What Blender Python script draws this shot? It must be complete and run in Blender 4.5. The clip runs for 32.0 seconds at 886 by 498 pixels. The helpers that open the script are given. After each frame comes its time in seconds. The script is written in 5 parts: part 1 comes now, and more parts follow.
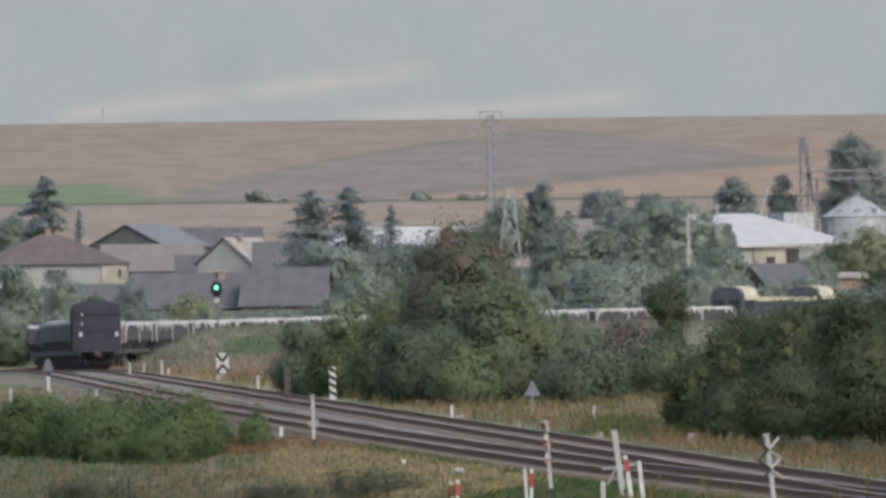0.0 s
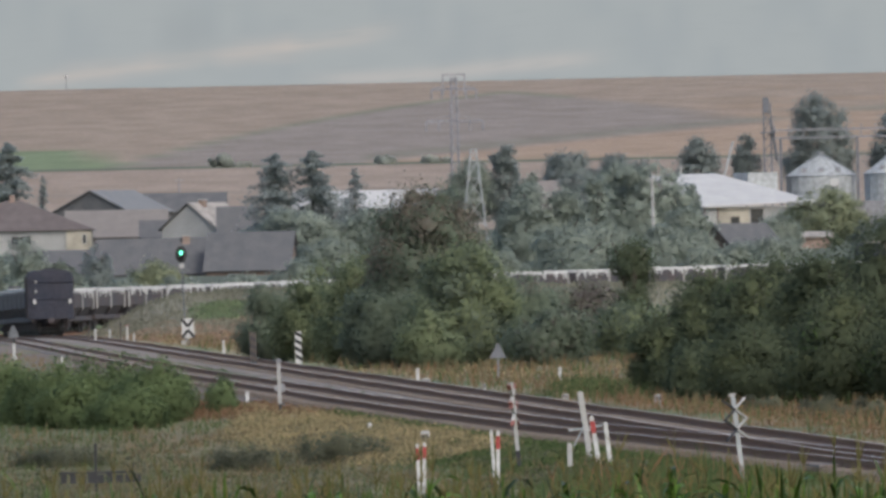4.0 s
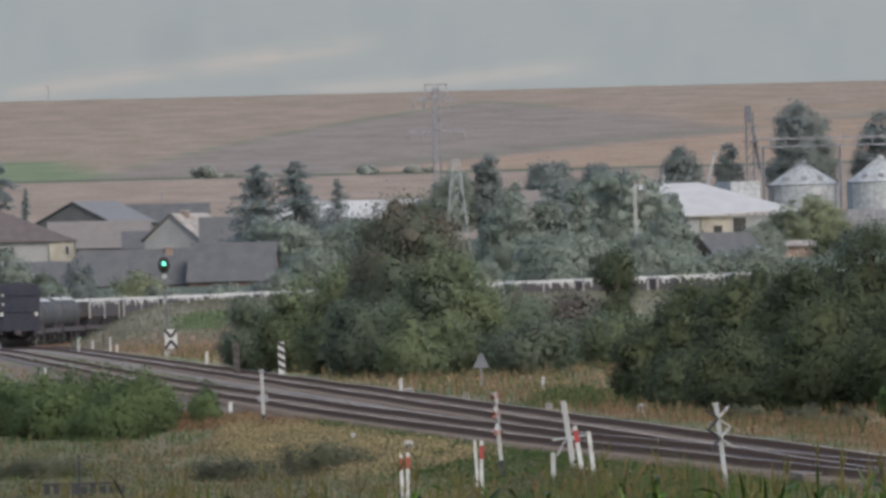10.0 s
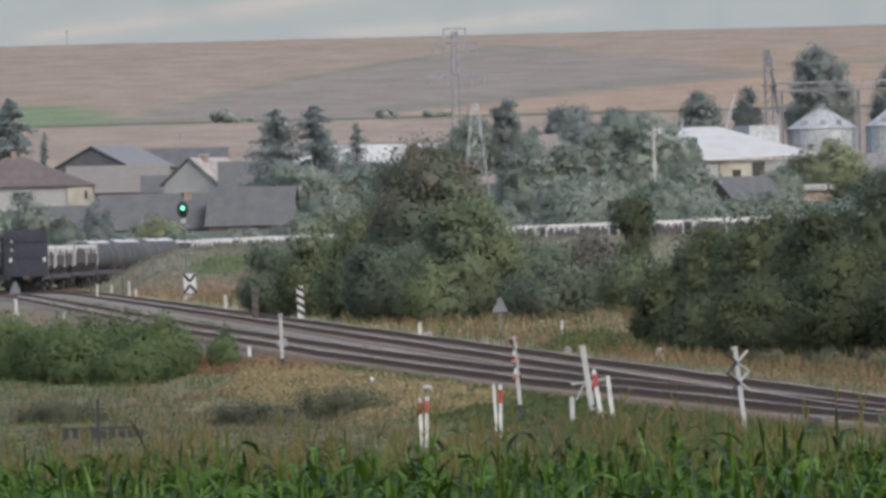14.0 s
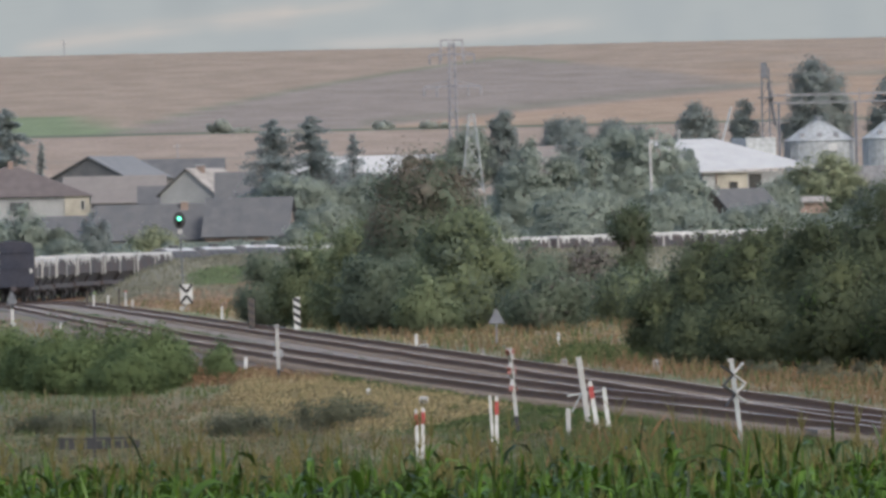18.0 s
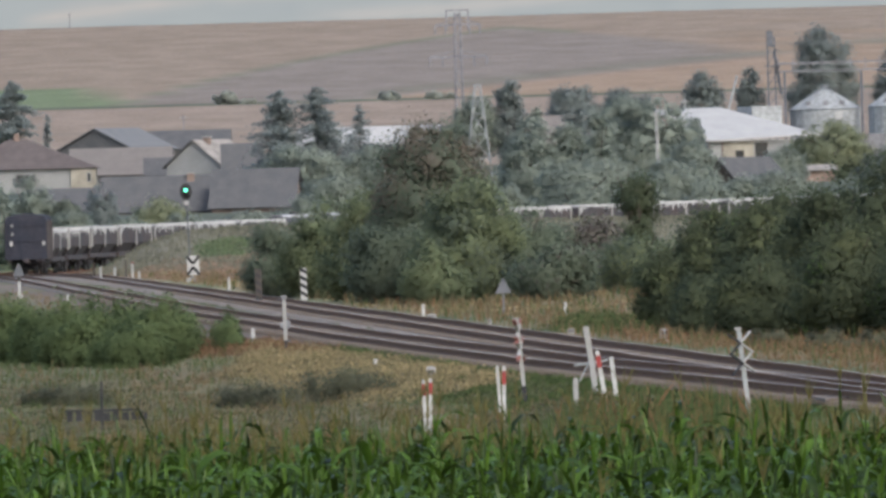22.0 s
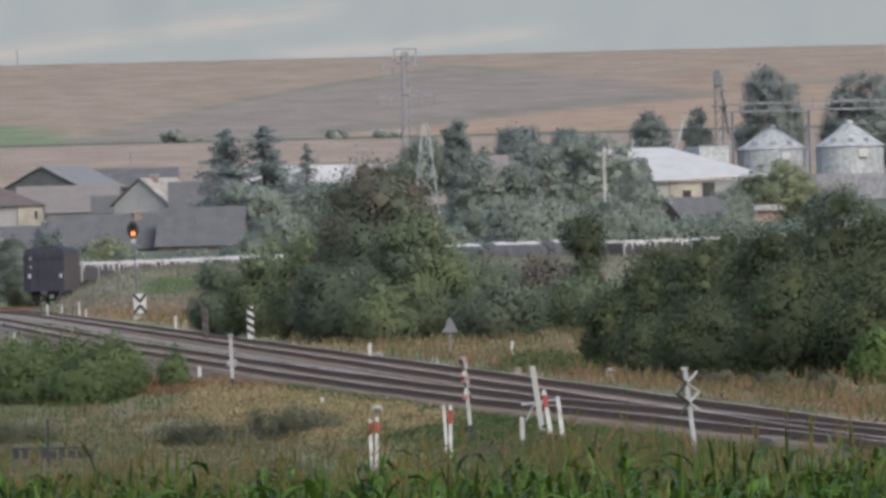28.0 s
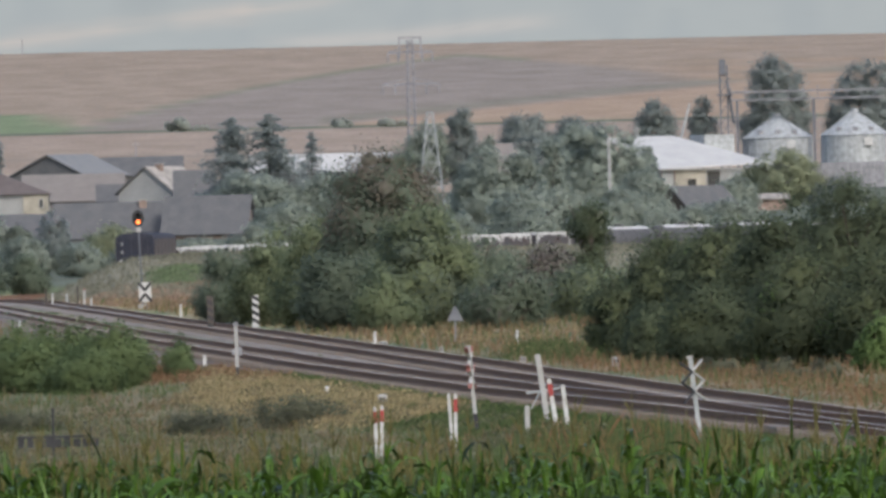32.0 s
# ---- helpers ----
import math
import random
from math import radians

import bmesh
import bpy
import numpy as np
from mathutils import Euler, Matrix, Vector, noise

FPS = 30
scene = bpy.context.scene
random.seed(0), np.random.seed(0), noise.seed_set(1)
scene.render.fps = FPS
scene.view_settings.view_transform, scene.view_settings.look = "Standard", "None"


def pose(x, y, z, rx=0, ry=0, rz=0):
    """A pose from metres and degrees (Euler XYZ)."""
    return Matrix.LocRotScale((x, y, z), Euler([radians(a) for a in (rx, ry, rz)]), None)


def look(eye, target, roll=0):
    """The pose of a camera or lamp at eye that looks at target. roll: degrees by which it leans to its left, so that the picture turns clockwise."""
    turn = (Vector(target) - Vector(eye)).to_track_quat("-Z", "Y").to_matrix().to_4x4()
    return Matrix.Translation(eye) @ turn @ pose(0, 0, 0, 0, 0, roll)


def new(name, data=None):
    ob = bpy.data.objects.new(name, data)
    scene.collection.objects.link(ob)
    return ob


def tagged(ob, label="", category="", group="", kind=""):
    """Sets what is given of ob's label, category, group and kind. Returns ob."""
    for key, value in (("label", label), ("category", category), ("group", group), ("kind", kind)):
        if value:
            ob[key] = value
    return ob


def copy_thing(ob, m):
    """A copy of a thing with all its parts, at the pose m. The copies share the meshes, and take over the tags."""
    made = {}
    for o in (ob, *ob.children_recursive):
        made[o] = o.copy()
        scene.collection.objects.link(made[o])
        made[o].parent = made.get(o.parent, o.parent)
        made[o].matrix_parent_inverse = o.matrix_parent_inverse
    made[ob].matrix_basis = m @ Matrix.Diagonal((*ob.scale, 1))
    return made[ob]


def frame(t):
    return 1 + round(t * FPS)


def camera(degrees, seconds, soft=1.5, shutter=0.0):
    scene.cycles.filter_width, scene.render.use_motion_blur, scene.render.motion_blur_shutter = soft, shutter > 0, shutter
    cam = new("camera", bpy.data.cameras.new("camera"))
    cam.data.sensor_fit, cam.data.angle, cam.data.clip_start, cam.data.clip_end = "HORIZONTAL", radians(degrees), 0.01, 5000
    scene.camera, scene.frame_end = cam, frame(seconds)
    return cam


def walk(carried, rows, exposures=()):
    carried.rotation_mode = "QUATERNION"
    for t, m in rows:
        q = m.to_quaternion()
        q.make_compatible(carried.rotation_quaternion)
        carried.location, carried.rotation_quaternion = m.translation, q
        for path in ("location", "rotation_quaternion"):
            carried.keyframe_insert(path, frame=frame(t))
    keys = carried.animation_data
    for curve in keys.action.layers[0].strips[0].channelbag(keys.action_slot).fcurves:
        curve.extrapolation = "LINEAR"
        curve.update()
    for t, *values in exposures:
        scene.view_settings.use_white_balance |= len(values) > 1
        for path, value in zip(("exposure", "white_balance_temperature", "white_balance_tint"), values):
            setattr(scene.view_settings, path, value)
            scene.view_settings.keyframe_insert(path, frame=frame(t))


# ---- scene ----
EYE = 3.54  # the lens over the rails' level, from a bank across the corn field


def aim(yaw, pitch, roll):
    return pose(0, 0, EYE, 90 + pitch, 0, yaw) @ pose(0, 0, 0, 0, 0, roll)


cam = camera(2.2459, 32.0, soft=3.2)
walk(cam, [
    (0, aim(0.1242, 0.1625, -0.67)), (0.5, aim(0.1279, 0.1809, -0.73)), (1, aim(0.1231, 0.1656, -0.72)), (1.5, aim(0.1175, 0.1640, -0.79)),
    (2, aim(0.1128, 0.1650, -0.82)), (2.5, aim(0.1071, 0.1683, -0.86)), (3, aim(0.0844, 0.1719, -0.98)), (3.5, aim(0.0631, 0.1074, -1.19)),
    (4, aim(0.0358, 0.0670, -1.22)), (4.5, aim(0.0313, 0.0643, -1.22)), (6.5, aim(0.0079, 0.0531, -1.24)), (7, aim(0.0073, 0.0562, -1.22)),
    (7.5, aim(0.0073, 0.0612, -1.28)), (8, aim(0.0058, 0.0636, -1.29)), (8.5, aim(0.0036, 0.0663, -1.30)), (9, aim(-0.0000, 0.0702, -1.30)),
    (9.5, aim(-0.0074, 0.0749, -1.34)), (10, aim(-0.0085, 0.0912, -1.41)), (10.5, aim(0.0149, 0.1102, -1.39)), (11, aim(0.0541, 0.0889, -1.21)),
    (11.5, aim(0.0665, 0.0083, -1.13)), (12, aim(0.0681, -0.0930, -1.16)), (12.5, aim(0.1050, -0.1466, -1.27)), (13, aim(0.0919, -0.1022, -1.46)),
    (13.5, aim(0.0616, -0.0484, -1.46)), (15.5, aim(0.0181, -0.0751, -1.41)), (16, aim(-0.0176, -0.1304, -1.46)), (16.5, aim(-0.0192, -0.1331, -1.52)),
    (17, aim(-0.0055, -0.1075, -1.46)), (17.5, aim(0.0199, -0.0398, -1.35)), (18, aim(0.0334, -0.0206, -1.30)), (18.5, aim(0.0518, -0.0054, -1.29)),
    (19, aim(0.0536, -0.0025, -1.32)), (19.5, aim(0.0508, 0.0093, -1.34)), (20, aim(0.0345, 0.0228, -1.34)), (20.5, aim(0.0255, -0.0319, -1.36)),
    (21, aim(0.0264, -0.0617, -1.50)), (21.5, aim(0.0579, -0.0986, -1.54)), (22, aim(0.0522, -0.0958, -1.59)), (22.5, aim(0.0478, -0.0130, -1.57)),
    (23, aim(0.0491, 0.0036, -1.58)), (23.5, aim(0.0530, 0.0286, -1.51)), (24, aim(0.0395, 0.0434, -1.29)), (24.5, aim(0.0133, 0.0229, -1.15)),
    (25, aim(-0.0234, 0.0109, -1.20)), (25.5, aim(-0.0215, 0.0146, -1.24)), (27.5, aim(-0.0757, 0.0021, -1.33)), (28, aim(-0.0849, -0.0004, -1.40)),
    (28.5, aim(-0.0957, -0.0025, -1.41)), (29, aim(-0.1007, -0.0018, -1.41)), (29.5, aim(-0.1109, -0.0020, -1.40)), (30, aim(-0.1222, -0.0067, -1.42)),
    (30.5, aim(-0.1264, -0.0132, -1.43)), (31, aim(-0.1275, -0.0334, -1.36)), (31.5, aim(-0.0959, -0.0830, -1.39)), (32, aim(-0.0713, -0.0291, -1.40)),
], exposures=[(0, 0.85), (1, 0.72), (3, 0.78), (7, 0.78), (9, 0.72), (12, 0.68), (13, 0.92), (16, 0.94), (18, 0.93), (20, 0.9), (23, 0.93), (25, 0.9), (28, 0.88), (31, 0.88), (32, 0.93)])


# ---- light: a hazy, overcast afternoon ----
world = bpy.data.worlds.new("sky")
scene.world = world
world.use_nodes = True
wn = world.node_tree.nodes
sky = wn.new("ShaderNodeTexSky")
sky.sky_type = "NISHITA"
sky.sun_disc = False
sky.sun_elevation, sky.sun_rotation = radians(42), radians(150)
sky.air_density, sky.dust_density, sky.ozone_density = 1.0, 3.2, 1.6
wn["Background"].inputs["Strength"].default_value = 0.15
world.node_tree.links.new(sky.outputs["Color"], wn["Background"].inputs["Color"])
sun = new("sun", bpy.data.lights.new("sun", "SUN"))
sun.data.energy, sun.data.angle, sun.data.color = 0.9, radians(25), (0.97, 0.98, 0.95)
sun.matrix_world = look((300, -520, 540), (0, 0, 0))

# ---- materials ----
def material(name, color, rough=0.85, vary=0.25, scale=3.0, fine=None, bump=0.15, metal=0.0, tint=None, spec=0.3, stretch=(1, 1, 1), each=0.0):
    """Two scales of colour variation and a fine relief, in metres on the thing's own space; each: variation from piece to piece."""
    m = bpy.data.materials.new(name)
    m.use_nodes = True
    n, l = m.node_tree.nodes, m.node_tree.links
    b = n["Principled BSDF"]
    b.inputs["Roughness"].default_value, b.inputs["Metallic"].default_value = rough, metal
    b.inputs["Specular IOR Level"].default_value = spec
    tc, mp = n.new("ShaderNodeTexCoord"), n.new("ShaderNodeMapping")
    mp.inputs["Scale"].default_value = stretch
    l.new(tc.outputs["Object"], mp.inputs["Vector"])
    big, small = n.new("ShaderNodeTexNoise"), n.new("ShaderNodeTexNoise")
    big.inputs["Scale"].default_value, big.inputs["Detail"].default_value = scale, 5
    small.inputs["Scale"].default_value, small.inputs["Detail"].default_value = fine or scale * 9, 4
    for t in (big, small):
        l.new(mp.outputs["Vector"], t.inputs["Vector"])
    tint = tint or tuple(c * 0.6 for c in color)
    ramp = n.new("ShaderNodeMapRange")
    ramp.inputs["From Min"].default_value, ramp.inputs["From Max"].default_value = 0.32, 0.68
    l.new(big.outputs["Fac"], ramp.inputs["Value"])
    mix = n.new("ShaderNodeMix")
    mix.data_type = "RGBA"
    mix.inputs["A"].default_value, mix.inputs["B"].default_value = (*color, 1), (*tint, 1)
    l.new(ramp.outputs["Result"], mix.inputs["Factor"])
    hsv = n.new("ShaderNodeHueSaturation")
    l.new(mix.outputs["Result"], hsv.inputs["Color"])
    val = n.new("ShaderNodeMapRange")
    val.inputs["From Min"].default_value, val.inputs["From Max"].default_value = 0.3, 0.7
    val.inputs["To Min"].default_value, val.inputs["To Max"].default_value = 1 - vary, 1 + vary
    l.new(small.outputs["Fac"], val.inputs["Value"])
    out = val.outputs["Result"]
    if each:
        geo = n.new("ShaderNodeNewGeometry")
        one = n.new("ShaderNodeMapRange")
        one.inputs["To Min"].default_value, one.inputs["To Max"].default_value = 1 - each, 1 + each
        l.new(geo.outputs["Random Per Island"], one.inputs["Value"])
        mul = n.new("ShaderNodeMath")
        mul.operation = "MULTIPLY"
        l.new(out, mul.inputs[0])
        l.new(one.outputs["Result"], mul.inputs[1])
        out = mul.outputs[0]
    l.new(out, hsv.inputs["Value"])
    l.new(hsv.outputs["Color"], b.inputs["Base Color"])
    if bump:
        bp = n.new("ShaderNodeBump")
        bp.inputs["Strength"].default_value, bp.inputs["Distance"].default_value = bump, 0.02
        l.new(small.outputs["Fac"], bp.inputs["Height"])
        l.new(bp.outputs["Normal"], b.inputs["Normal"])
    return m


def leafy(name, color, tint, scale=0.5, each=0.45, rough=0.9, spec=0.02, through_light=0.5):
    m = material(name, color, rough=rough, vary=0.15, scale=scale, tint=tint, bump=0, each=each * 0.6, spec=spec)
    n, l = m.node_tree.nodes, m.node_tree.links
    b = n["Principled BSDF"]
    tr, mx = n.new("ShaderNodeBsdfTranslucent"), n.new("ShaderNodeMixShader")
    src = b.inputs["Base Color"].links[0].from_socket
    l.new(src, tr.inputs["Color"])
    mx.inputs[0].default_value = through_light
    l.new(b.outputs[0], mx.inputs[1])
    l.new(tr.outputs[0], mx.inputs[2])
    l.new(mx.outputs[0], n["Material Output"].inputs["Surface"])
    return m


def glow(name, color, strength):
    m = bpy.data.materials.new(name)
    m.use_nodes = True
    b = m.node_tree.nodes["Principled BSDF"]
    b.inputs["Base Color"].default_value = (*[c * 0.3 for c in color], 1)
    b.inputs["Emission Color"].default_value = (*color, 1)
    b.inputs["Emission Strength"].default_value = strength
    return m


M_rail = material("rail_steel", (0.20, 0.118, 0.08), 0.9, 0.3, 1.5, tint=(0.145, 0.088, 0.062), spec=0.1)
# worn rail heads; the sky's sheen is put into the pale colour
M_railtop = material("rail_head", (0.62, 0.59, 0.56), 0.55, 0.2, 0.6, metal=0.1, bump=0.02)
M_ballast = material("ballast_stone", (0.20, 0.164, 0.134), 0.95, 0.5, 0.35, fine=9, bump=0.6, tint=(0.13, 0.105, 0.085), stretch=(1, 0.25, 1))
M_sleeper = material("sleeper_concrete", (0.16, 0.135, 0.115), 0.9, 0.2, 2, tint=(0.12, 0.09, 0.07))
M_white = material("white_paint", (0.42, 0.42, 0.415), 0.6, 0.14, 4, tint=(0.31, 0.305, 0.29))
M_black = material("black_paint", (0.03, 0.03, 0.032), 0.55, 0.2, 3)
M_red = material("red_paint", (0.32, 0.052, 0.048), 0.6, 0.15, 4)
M_concrete = material("old_concrete", (0.31, 0.31, 0.31), 0.9, 0.15, 2, tint=(0.26, 0.25, 0.235))
M_lattice = material("dark_lattice_steel", (0.22, 0.22, 0.235), 0.7, 0.15, 1.5)
M_tower = material("grimy_tower_steel", (0.135, 0.14, 0.155), 0.8, 0.15, 1.5)
M_steel = material("galvanised_steel", (0.34, 0.355, 0.36), 0.6, 0.1, 1.5, metal=0.1)
M_darkwood = material("weathered_wood", (0.09, 0.075, 0.065), 0.9, 0.3, 2)
M_boxcar = material("boxcar_paint", (0.03, 0.033, 0.046), 0.85, 0.25, 0.8, tint=(0.038, 0.038, 0.048), spec=0.15)
M_wagon = material("wagon_brown", (0.05, 0.049, 0.056), 0.8, 0.3, 0.9, tint=(0.065, 0.05, 0.05))
M_wagonside = material("brown_grey_wagon_boards", (0.062, 0.058, 0.062), 0.9, 0.25, 0.9, tint=(0.075, 0.066, 0.066), spec=0.1)
M_dust = material("white_dust", (0.46, 0.46, 0.46), 0.95, 0.12, 1.2, tint=(0.34, 0.34, 0.34))
M_tank = material("tank_steel", (0.075, 0.075, 0.08), 0.75, 0.25, 0.7, tint=(0.052, 0.052, 0.056), spec=0.2)
# pale roof of an outbuilding, and the colour of a sunlit slope
M_paleroof = material("pale_and_lit_tiles", (0.29, 0.265, 0.24), 0.8, 0.1, 1.0)
M_cream = material("cream_paint", (0.45, 0.41, 0.31), 0.6, 0.1, 2)
M_loco = material("loco_green", (0.06, 0.066, 0.078), 0.6, 0.2, 1.5)
M_glassdark = material("window_glass", (0.03, 0.035, 0.04), 0.12, 0.1, 1, bump=0, spec=0.6)
M_bark = material("bark", (0.10, 0.08, 0.065), 0.95, 0.3, 3, stretch=(1, 1, 0.3))
M_shrub = leafy("shrub_leaves", (0.108, 0.128, 0.078), (0.09, 0.11, 0.072), each=0.1)
M_olive = leafy("olive_leaves", (0.138, 0.156, 0.085), (0.116, 0.136, 0.08), each=0.1)
# thicket leaves made paler and greyer, thin haze put into the colour
M_mid = leafy("haze_paled_green_leaves", (0.215, 0.25, 0.142), (0.18, 0.215, 0.138), each=0.08)
M_grove = leafy("dark_grove_leaves", (0.17, 0.202, 0.145), (0.15, 0.182, 0.138), each=0.08)
# village leaves with haze mixed into their grey-green
M_shrub2 = leafy("haze_paled_grey_leaves", (0.20, 0.226, 0.188), (0.172, 0.20, 0.17), each=0.13)
M_rusty = leafy("rust_tipped_leaves", (0.178, 0.184, 0.145), (0.205, 0.168, 0.138), scale=0.35, each=0.1)
M_willow = leafy("low_shrub_leaves", (0.146, 0.186, 0.086), (0.118, 0.156, 0.076), each=0.12)
M_lime = leafy("lime_green_leaves", (0.14, 0.20, 0.075), (0.115, 0.165, 0.065))
# far trees: leaf colours paled to carry the haze of distance
M_far = leafy("far_leaves_hazed", (0.278, 0.312, 0.265), (0.252, 0.288, 0.25), each=0.04)
M_farther = leafy("farther_leaves_hazed", (0.235, 0.265, 0.252), (0.22, 0.25, 0.242), each=0.05)
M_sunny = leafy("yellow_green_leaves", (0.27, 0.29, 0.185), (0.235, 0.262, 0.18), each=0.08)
# hedge and firs: haze is put into the pale colour as well
M_hedge = leafy("hedge_leaves_hazed", (0.37, 0.395, 0.35), (0.34, 0.365, 0.325), each=0.05)
M_fir = leafy("fir_needles_hazed", (0.25, 0.28, 0.272), (0.215, 0.245, 0.242), each=0.1)
M_corn = leafy("maize_leaves", (0.05, 0.092, 0.009), (0.028, 0.058, 0.006), scale=1.5, each=1.1, rough=0.45, spec=0.3, through_light=0.3)
M_cornhead = leafy("maize_tassels", (0.16, 0.135, 0.055), (0.13, 0.115, 0.045), scale=1.2, each=0.3)
M_grassdry = leafy("dry_grass", (0.235, 0.172, 0.10), (0.18, 0.138, 0.08), scale=0.15, each=0.15)
M_grassred = leafy("sorrel_stalks", (0.27, 0.15, 0.085), (0.20, 0.125, 0.07), scale=0.2, each=0.18)
M_tan = leafy("orange_dry_grass", (0.40, 0.312, 0.172), (0.33, 0.256, 0.14), scale=0.15, each=0.15)
M_soft = leafy("soft_green_grass", (0.17, 0.215, 0.115), (0.15, 0.19, 0.1), scale=0.15, each=0.12)
M_weeddark = leafy("dark_weed_leaves", (0.148, 0.152, 0.105), (0.125, 0.13, 0.092), each=0.15)
M_fawn = leafy("fawn_dry_grass", (0.335, 0.235, 0.17), (0.27, 0.19, 0.135), scale=0.1, each=0.12)
M_grassgreen = leafy("green_grass", (0.085, 0.125, 0.045), (0.105, 0.12, 0.055), scale=0.15, each=0.15)
M_weed = leafy("weed_leaves", (0.175, 0.165, 0.11), (0.145, 0.142, 0.092), each=0.2)
M_mound = leafy("pale_rough_grass", (0.215, 0.205, 0.15), (0.18, 0.175, 0.128), scale=0.12, each=0.15)
M_stem = material("twigs", (0.14, 0.125, 0.11), 0.9, 0.2, 3)

# ---- builders ----
def mesh_from(name, verts, faces, mats, index=None, smooth=False):
    me = bpy.data.meshes.new(name)
    if isinstance(faces, np.ndarray):
        v, f = np.asarray(verts, np.float32), faces.astype(np.int32)
        me.vertices.add(len(v))
        me.vertices.foreach_set("co", v.ravel())
        me.loops.add(f.size)
        me.loops.foreach_set("vertex_index", f.ravel())
        me.polygons.add(len(f))
        me.polygons.foreach_set("loop_start", np.arange(0, f.size, f.shape[1], dtype=np.int32))
    else:
        me.from_pydata([tuple(v) for v in verts], [], [tuple(f) for f in faces])
    for m in mats if isinstance(mats, (list, tuple)) else [mats]:
        me.materials.append(m)
    if index is not None:
        me.polygons.foreach_set("material_index", np.asarray(index, dtype=np.int32))
    me.polygons.foreach_set("use_smooth", [smooth] * len(me.polygons))
    me.update(calc_edges=True)
    return me


def part(name, bm, mat, parent=None, label="", smooth=False):
    """Links a bmesh as one mesh object, under a thing or a part where one is given."""
    me = bpy.data.meshes.new(name)
    bmesh.ops.recalc_face_normals(bm, faces=bm.faces[:])
    bm.to_mesh(me)
    bm.free()
    for m in mat if isinstance(mat, (list, tuple)) else [mat]:
        me.materials.append(m)
    if smooth:
        me.polygons.foreach_set("use_smooth", [True] * len(me.polygons))
    ob = new(name, me)
    ob.parent = parent
    if label:
        tagged(ob, label)
    return ob


def thing(name, m, label, category, group="", kind=""):
    ob = new(name)
    ob.empty_display_size = 0.2
    ob.matrix_world = m
    return tagged(ob, label, category, group, kind)


def box(bm, x0, y0, z0, x1, y1, z1, bevel=0.0):
    r = bmesh.ops.create_cube(bm, size=1)
    bmesh.ops.transform(bm, verts=r["verts"], matrix=Matrix.Translation(((x0 + x1) / 2, (y0 + y1) / 2, (z0 + z1) / 2)) @ Matrix.Diagonal((x1 - x0, y1 - y0, z1 - z0, 1)))
    if bevel:
        es = {e for v in r["verts"] for e in v.link_edges}
        bmesh.ops.bevel(bm, geom=list(es), offset=bevel, segments=2, affect="EDGES")
    return bm


def boxed(*dims, bevel=0.0):
    return box(bmesh.new(), *dims, bevel=bevel)


def beam(bm, a, b, w, d=None):
    """A square bar from a to b."""
    a, b = Vector(a), Vector(b)
    r = bmesh.ops.create_cube(bm, size=1)
    q = (b - a).to_track_quat("Z", "Y").to_matrix().to_4x4()
    bmesh.ops.transform(bm, verts=r["verts"], matrix=Matrix.Translation((a + b) / 2) @ q @ Matrix.Diagonal((w, d or w, (b - a).length, 1)))
    return bm


def rod(bm, a, b, r1, r2=None, seg=10):
    a, b = Vector(a), Vector(b)
    c = bmesh.ops.create_cone(bm, cap_ends=True, segments=seg, radius1=r1, radius2=r1 if r2 is None else r2, depth=(b - a).length)
    q = (b - a).to_track_quat("Z", "Y").to_matrix().to_4x4()
    bmesh.ops.transform(bm, verts=c["verts"], matrix=Matrix.Translation((a + b) / 2) @ q)
    return bm


def prism(bm, outline, y0, y1):
    """An outline in x and z, drawn out along y."""
    v0 = [bm.verts.new((x, y0, z)) for x, z in outline]
    v1 = [bm.verts.new((x, y1, z)) for x, z in outline]
    bm.faces.new(v0[::-1])
    bm.faces.new(v1)
    for i in range(len(outline)):
        j = (i + 1) % len(outline)
        bm.faces.new((v0[i], v0[j], v1[j], v1[i]))
    return bm


def arc_strip(r0, r1, zc, y0, y1, a0, a1, n):
    """A bent strip round an axis along y, from the angle a0 to a1."""
    bm = bmesh.new()
    rings = [[bm.verts.new((r * math.cos(a), y, zc + r * math.sin(a))) for r, y in ((r0, y0), (r1, y0), (r1, y1), (r0, y1))] for a in np.linspace(a0, a1, n)]
    for p, q in zip(rings, rings[1:]):
        for i in range(4):
            bm.faces.new((p[i], p[(i + 1) % 4], q[(i + 1) % 4], q[i]))
    bm.faces.new(rings[0][::-1])
    bm.faces.new(rings[-1])
    return bm


# ---- the railway's line: arc length s, 0 where the train's tail stands at the start ----
LINE_S = np.arange(-1180.0, 720.0, 1.0)
_k = np.where(LINE_S < 0, 0.0, np.clip((LINE_S - 128) / 27, 0, 1) / 362)
_k = np.where(LINE_S > 283, 1 / 526, _k)
_k = np.where((LINE_S > -110) & (LINE_S < -10), -0.0126 / 100, _k)
_th = np.cumsum(_k)
_th += -0.0434 - _th[1180]
_x, _y = np.cumsum(np.sin(_th)), np.cumsum(np.cos(_th))
LINE_X, LINE_Y, LINE_T = _x - _x[1180] - 27.07, _y - _y[1180] + 1545.4, _th
LINE_Z = np.interp(LINE_S, [-1180, 0, 60, 150, 180, 215, 250, 360, 720], [0, 0, -0.12, -0.40, -0.42, -0.2, -0.12, 0.55, 2.3])
LINE_Z += np.where(LINE_S < -200, 0.003 * np.sin(LINE_S / 4.7) + 0.007 * np.sin(LINE_S / 13.1 + 1.3), 0)  # the old track lies unevenly


def on_line(s, off=0.0):
    """Place and heading on the far track's middle; off: metres to its right."""
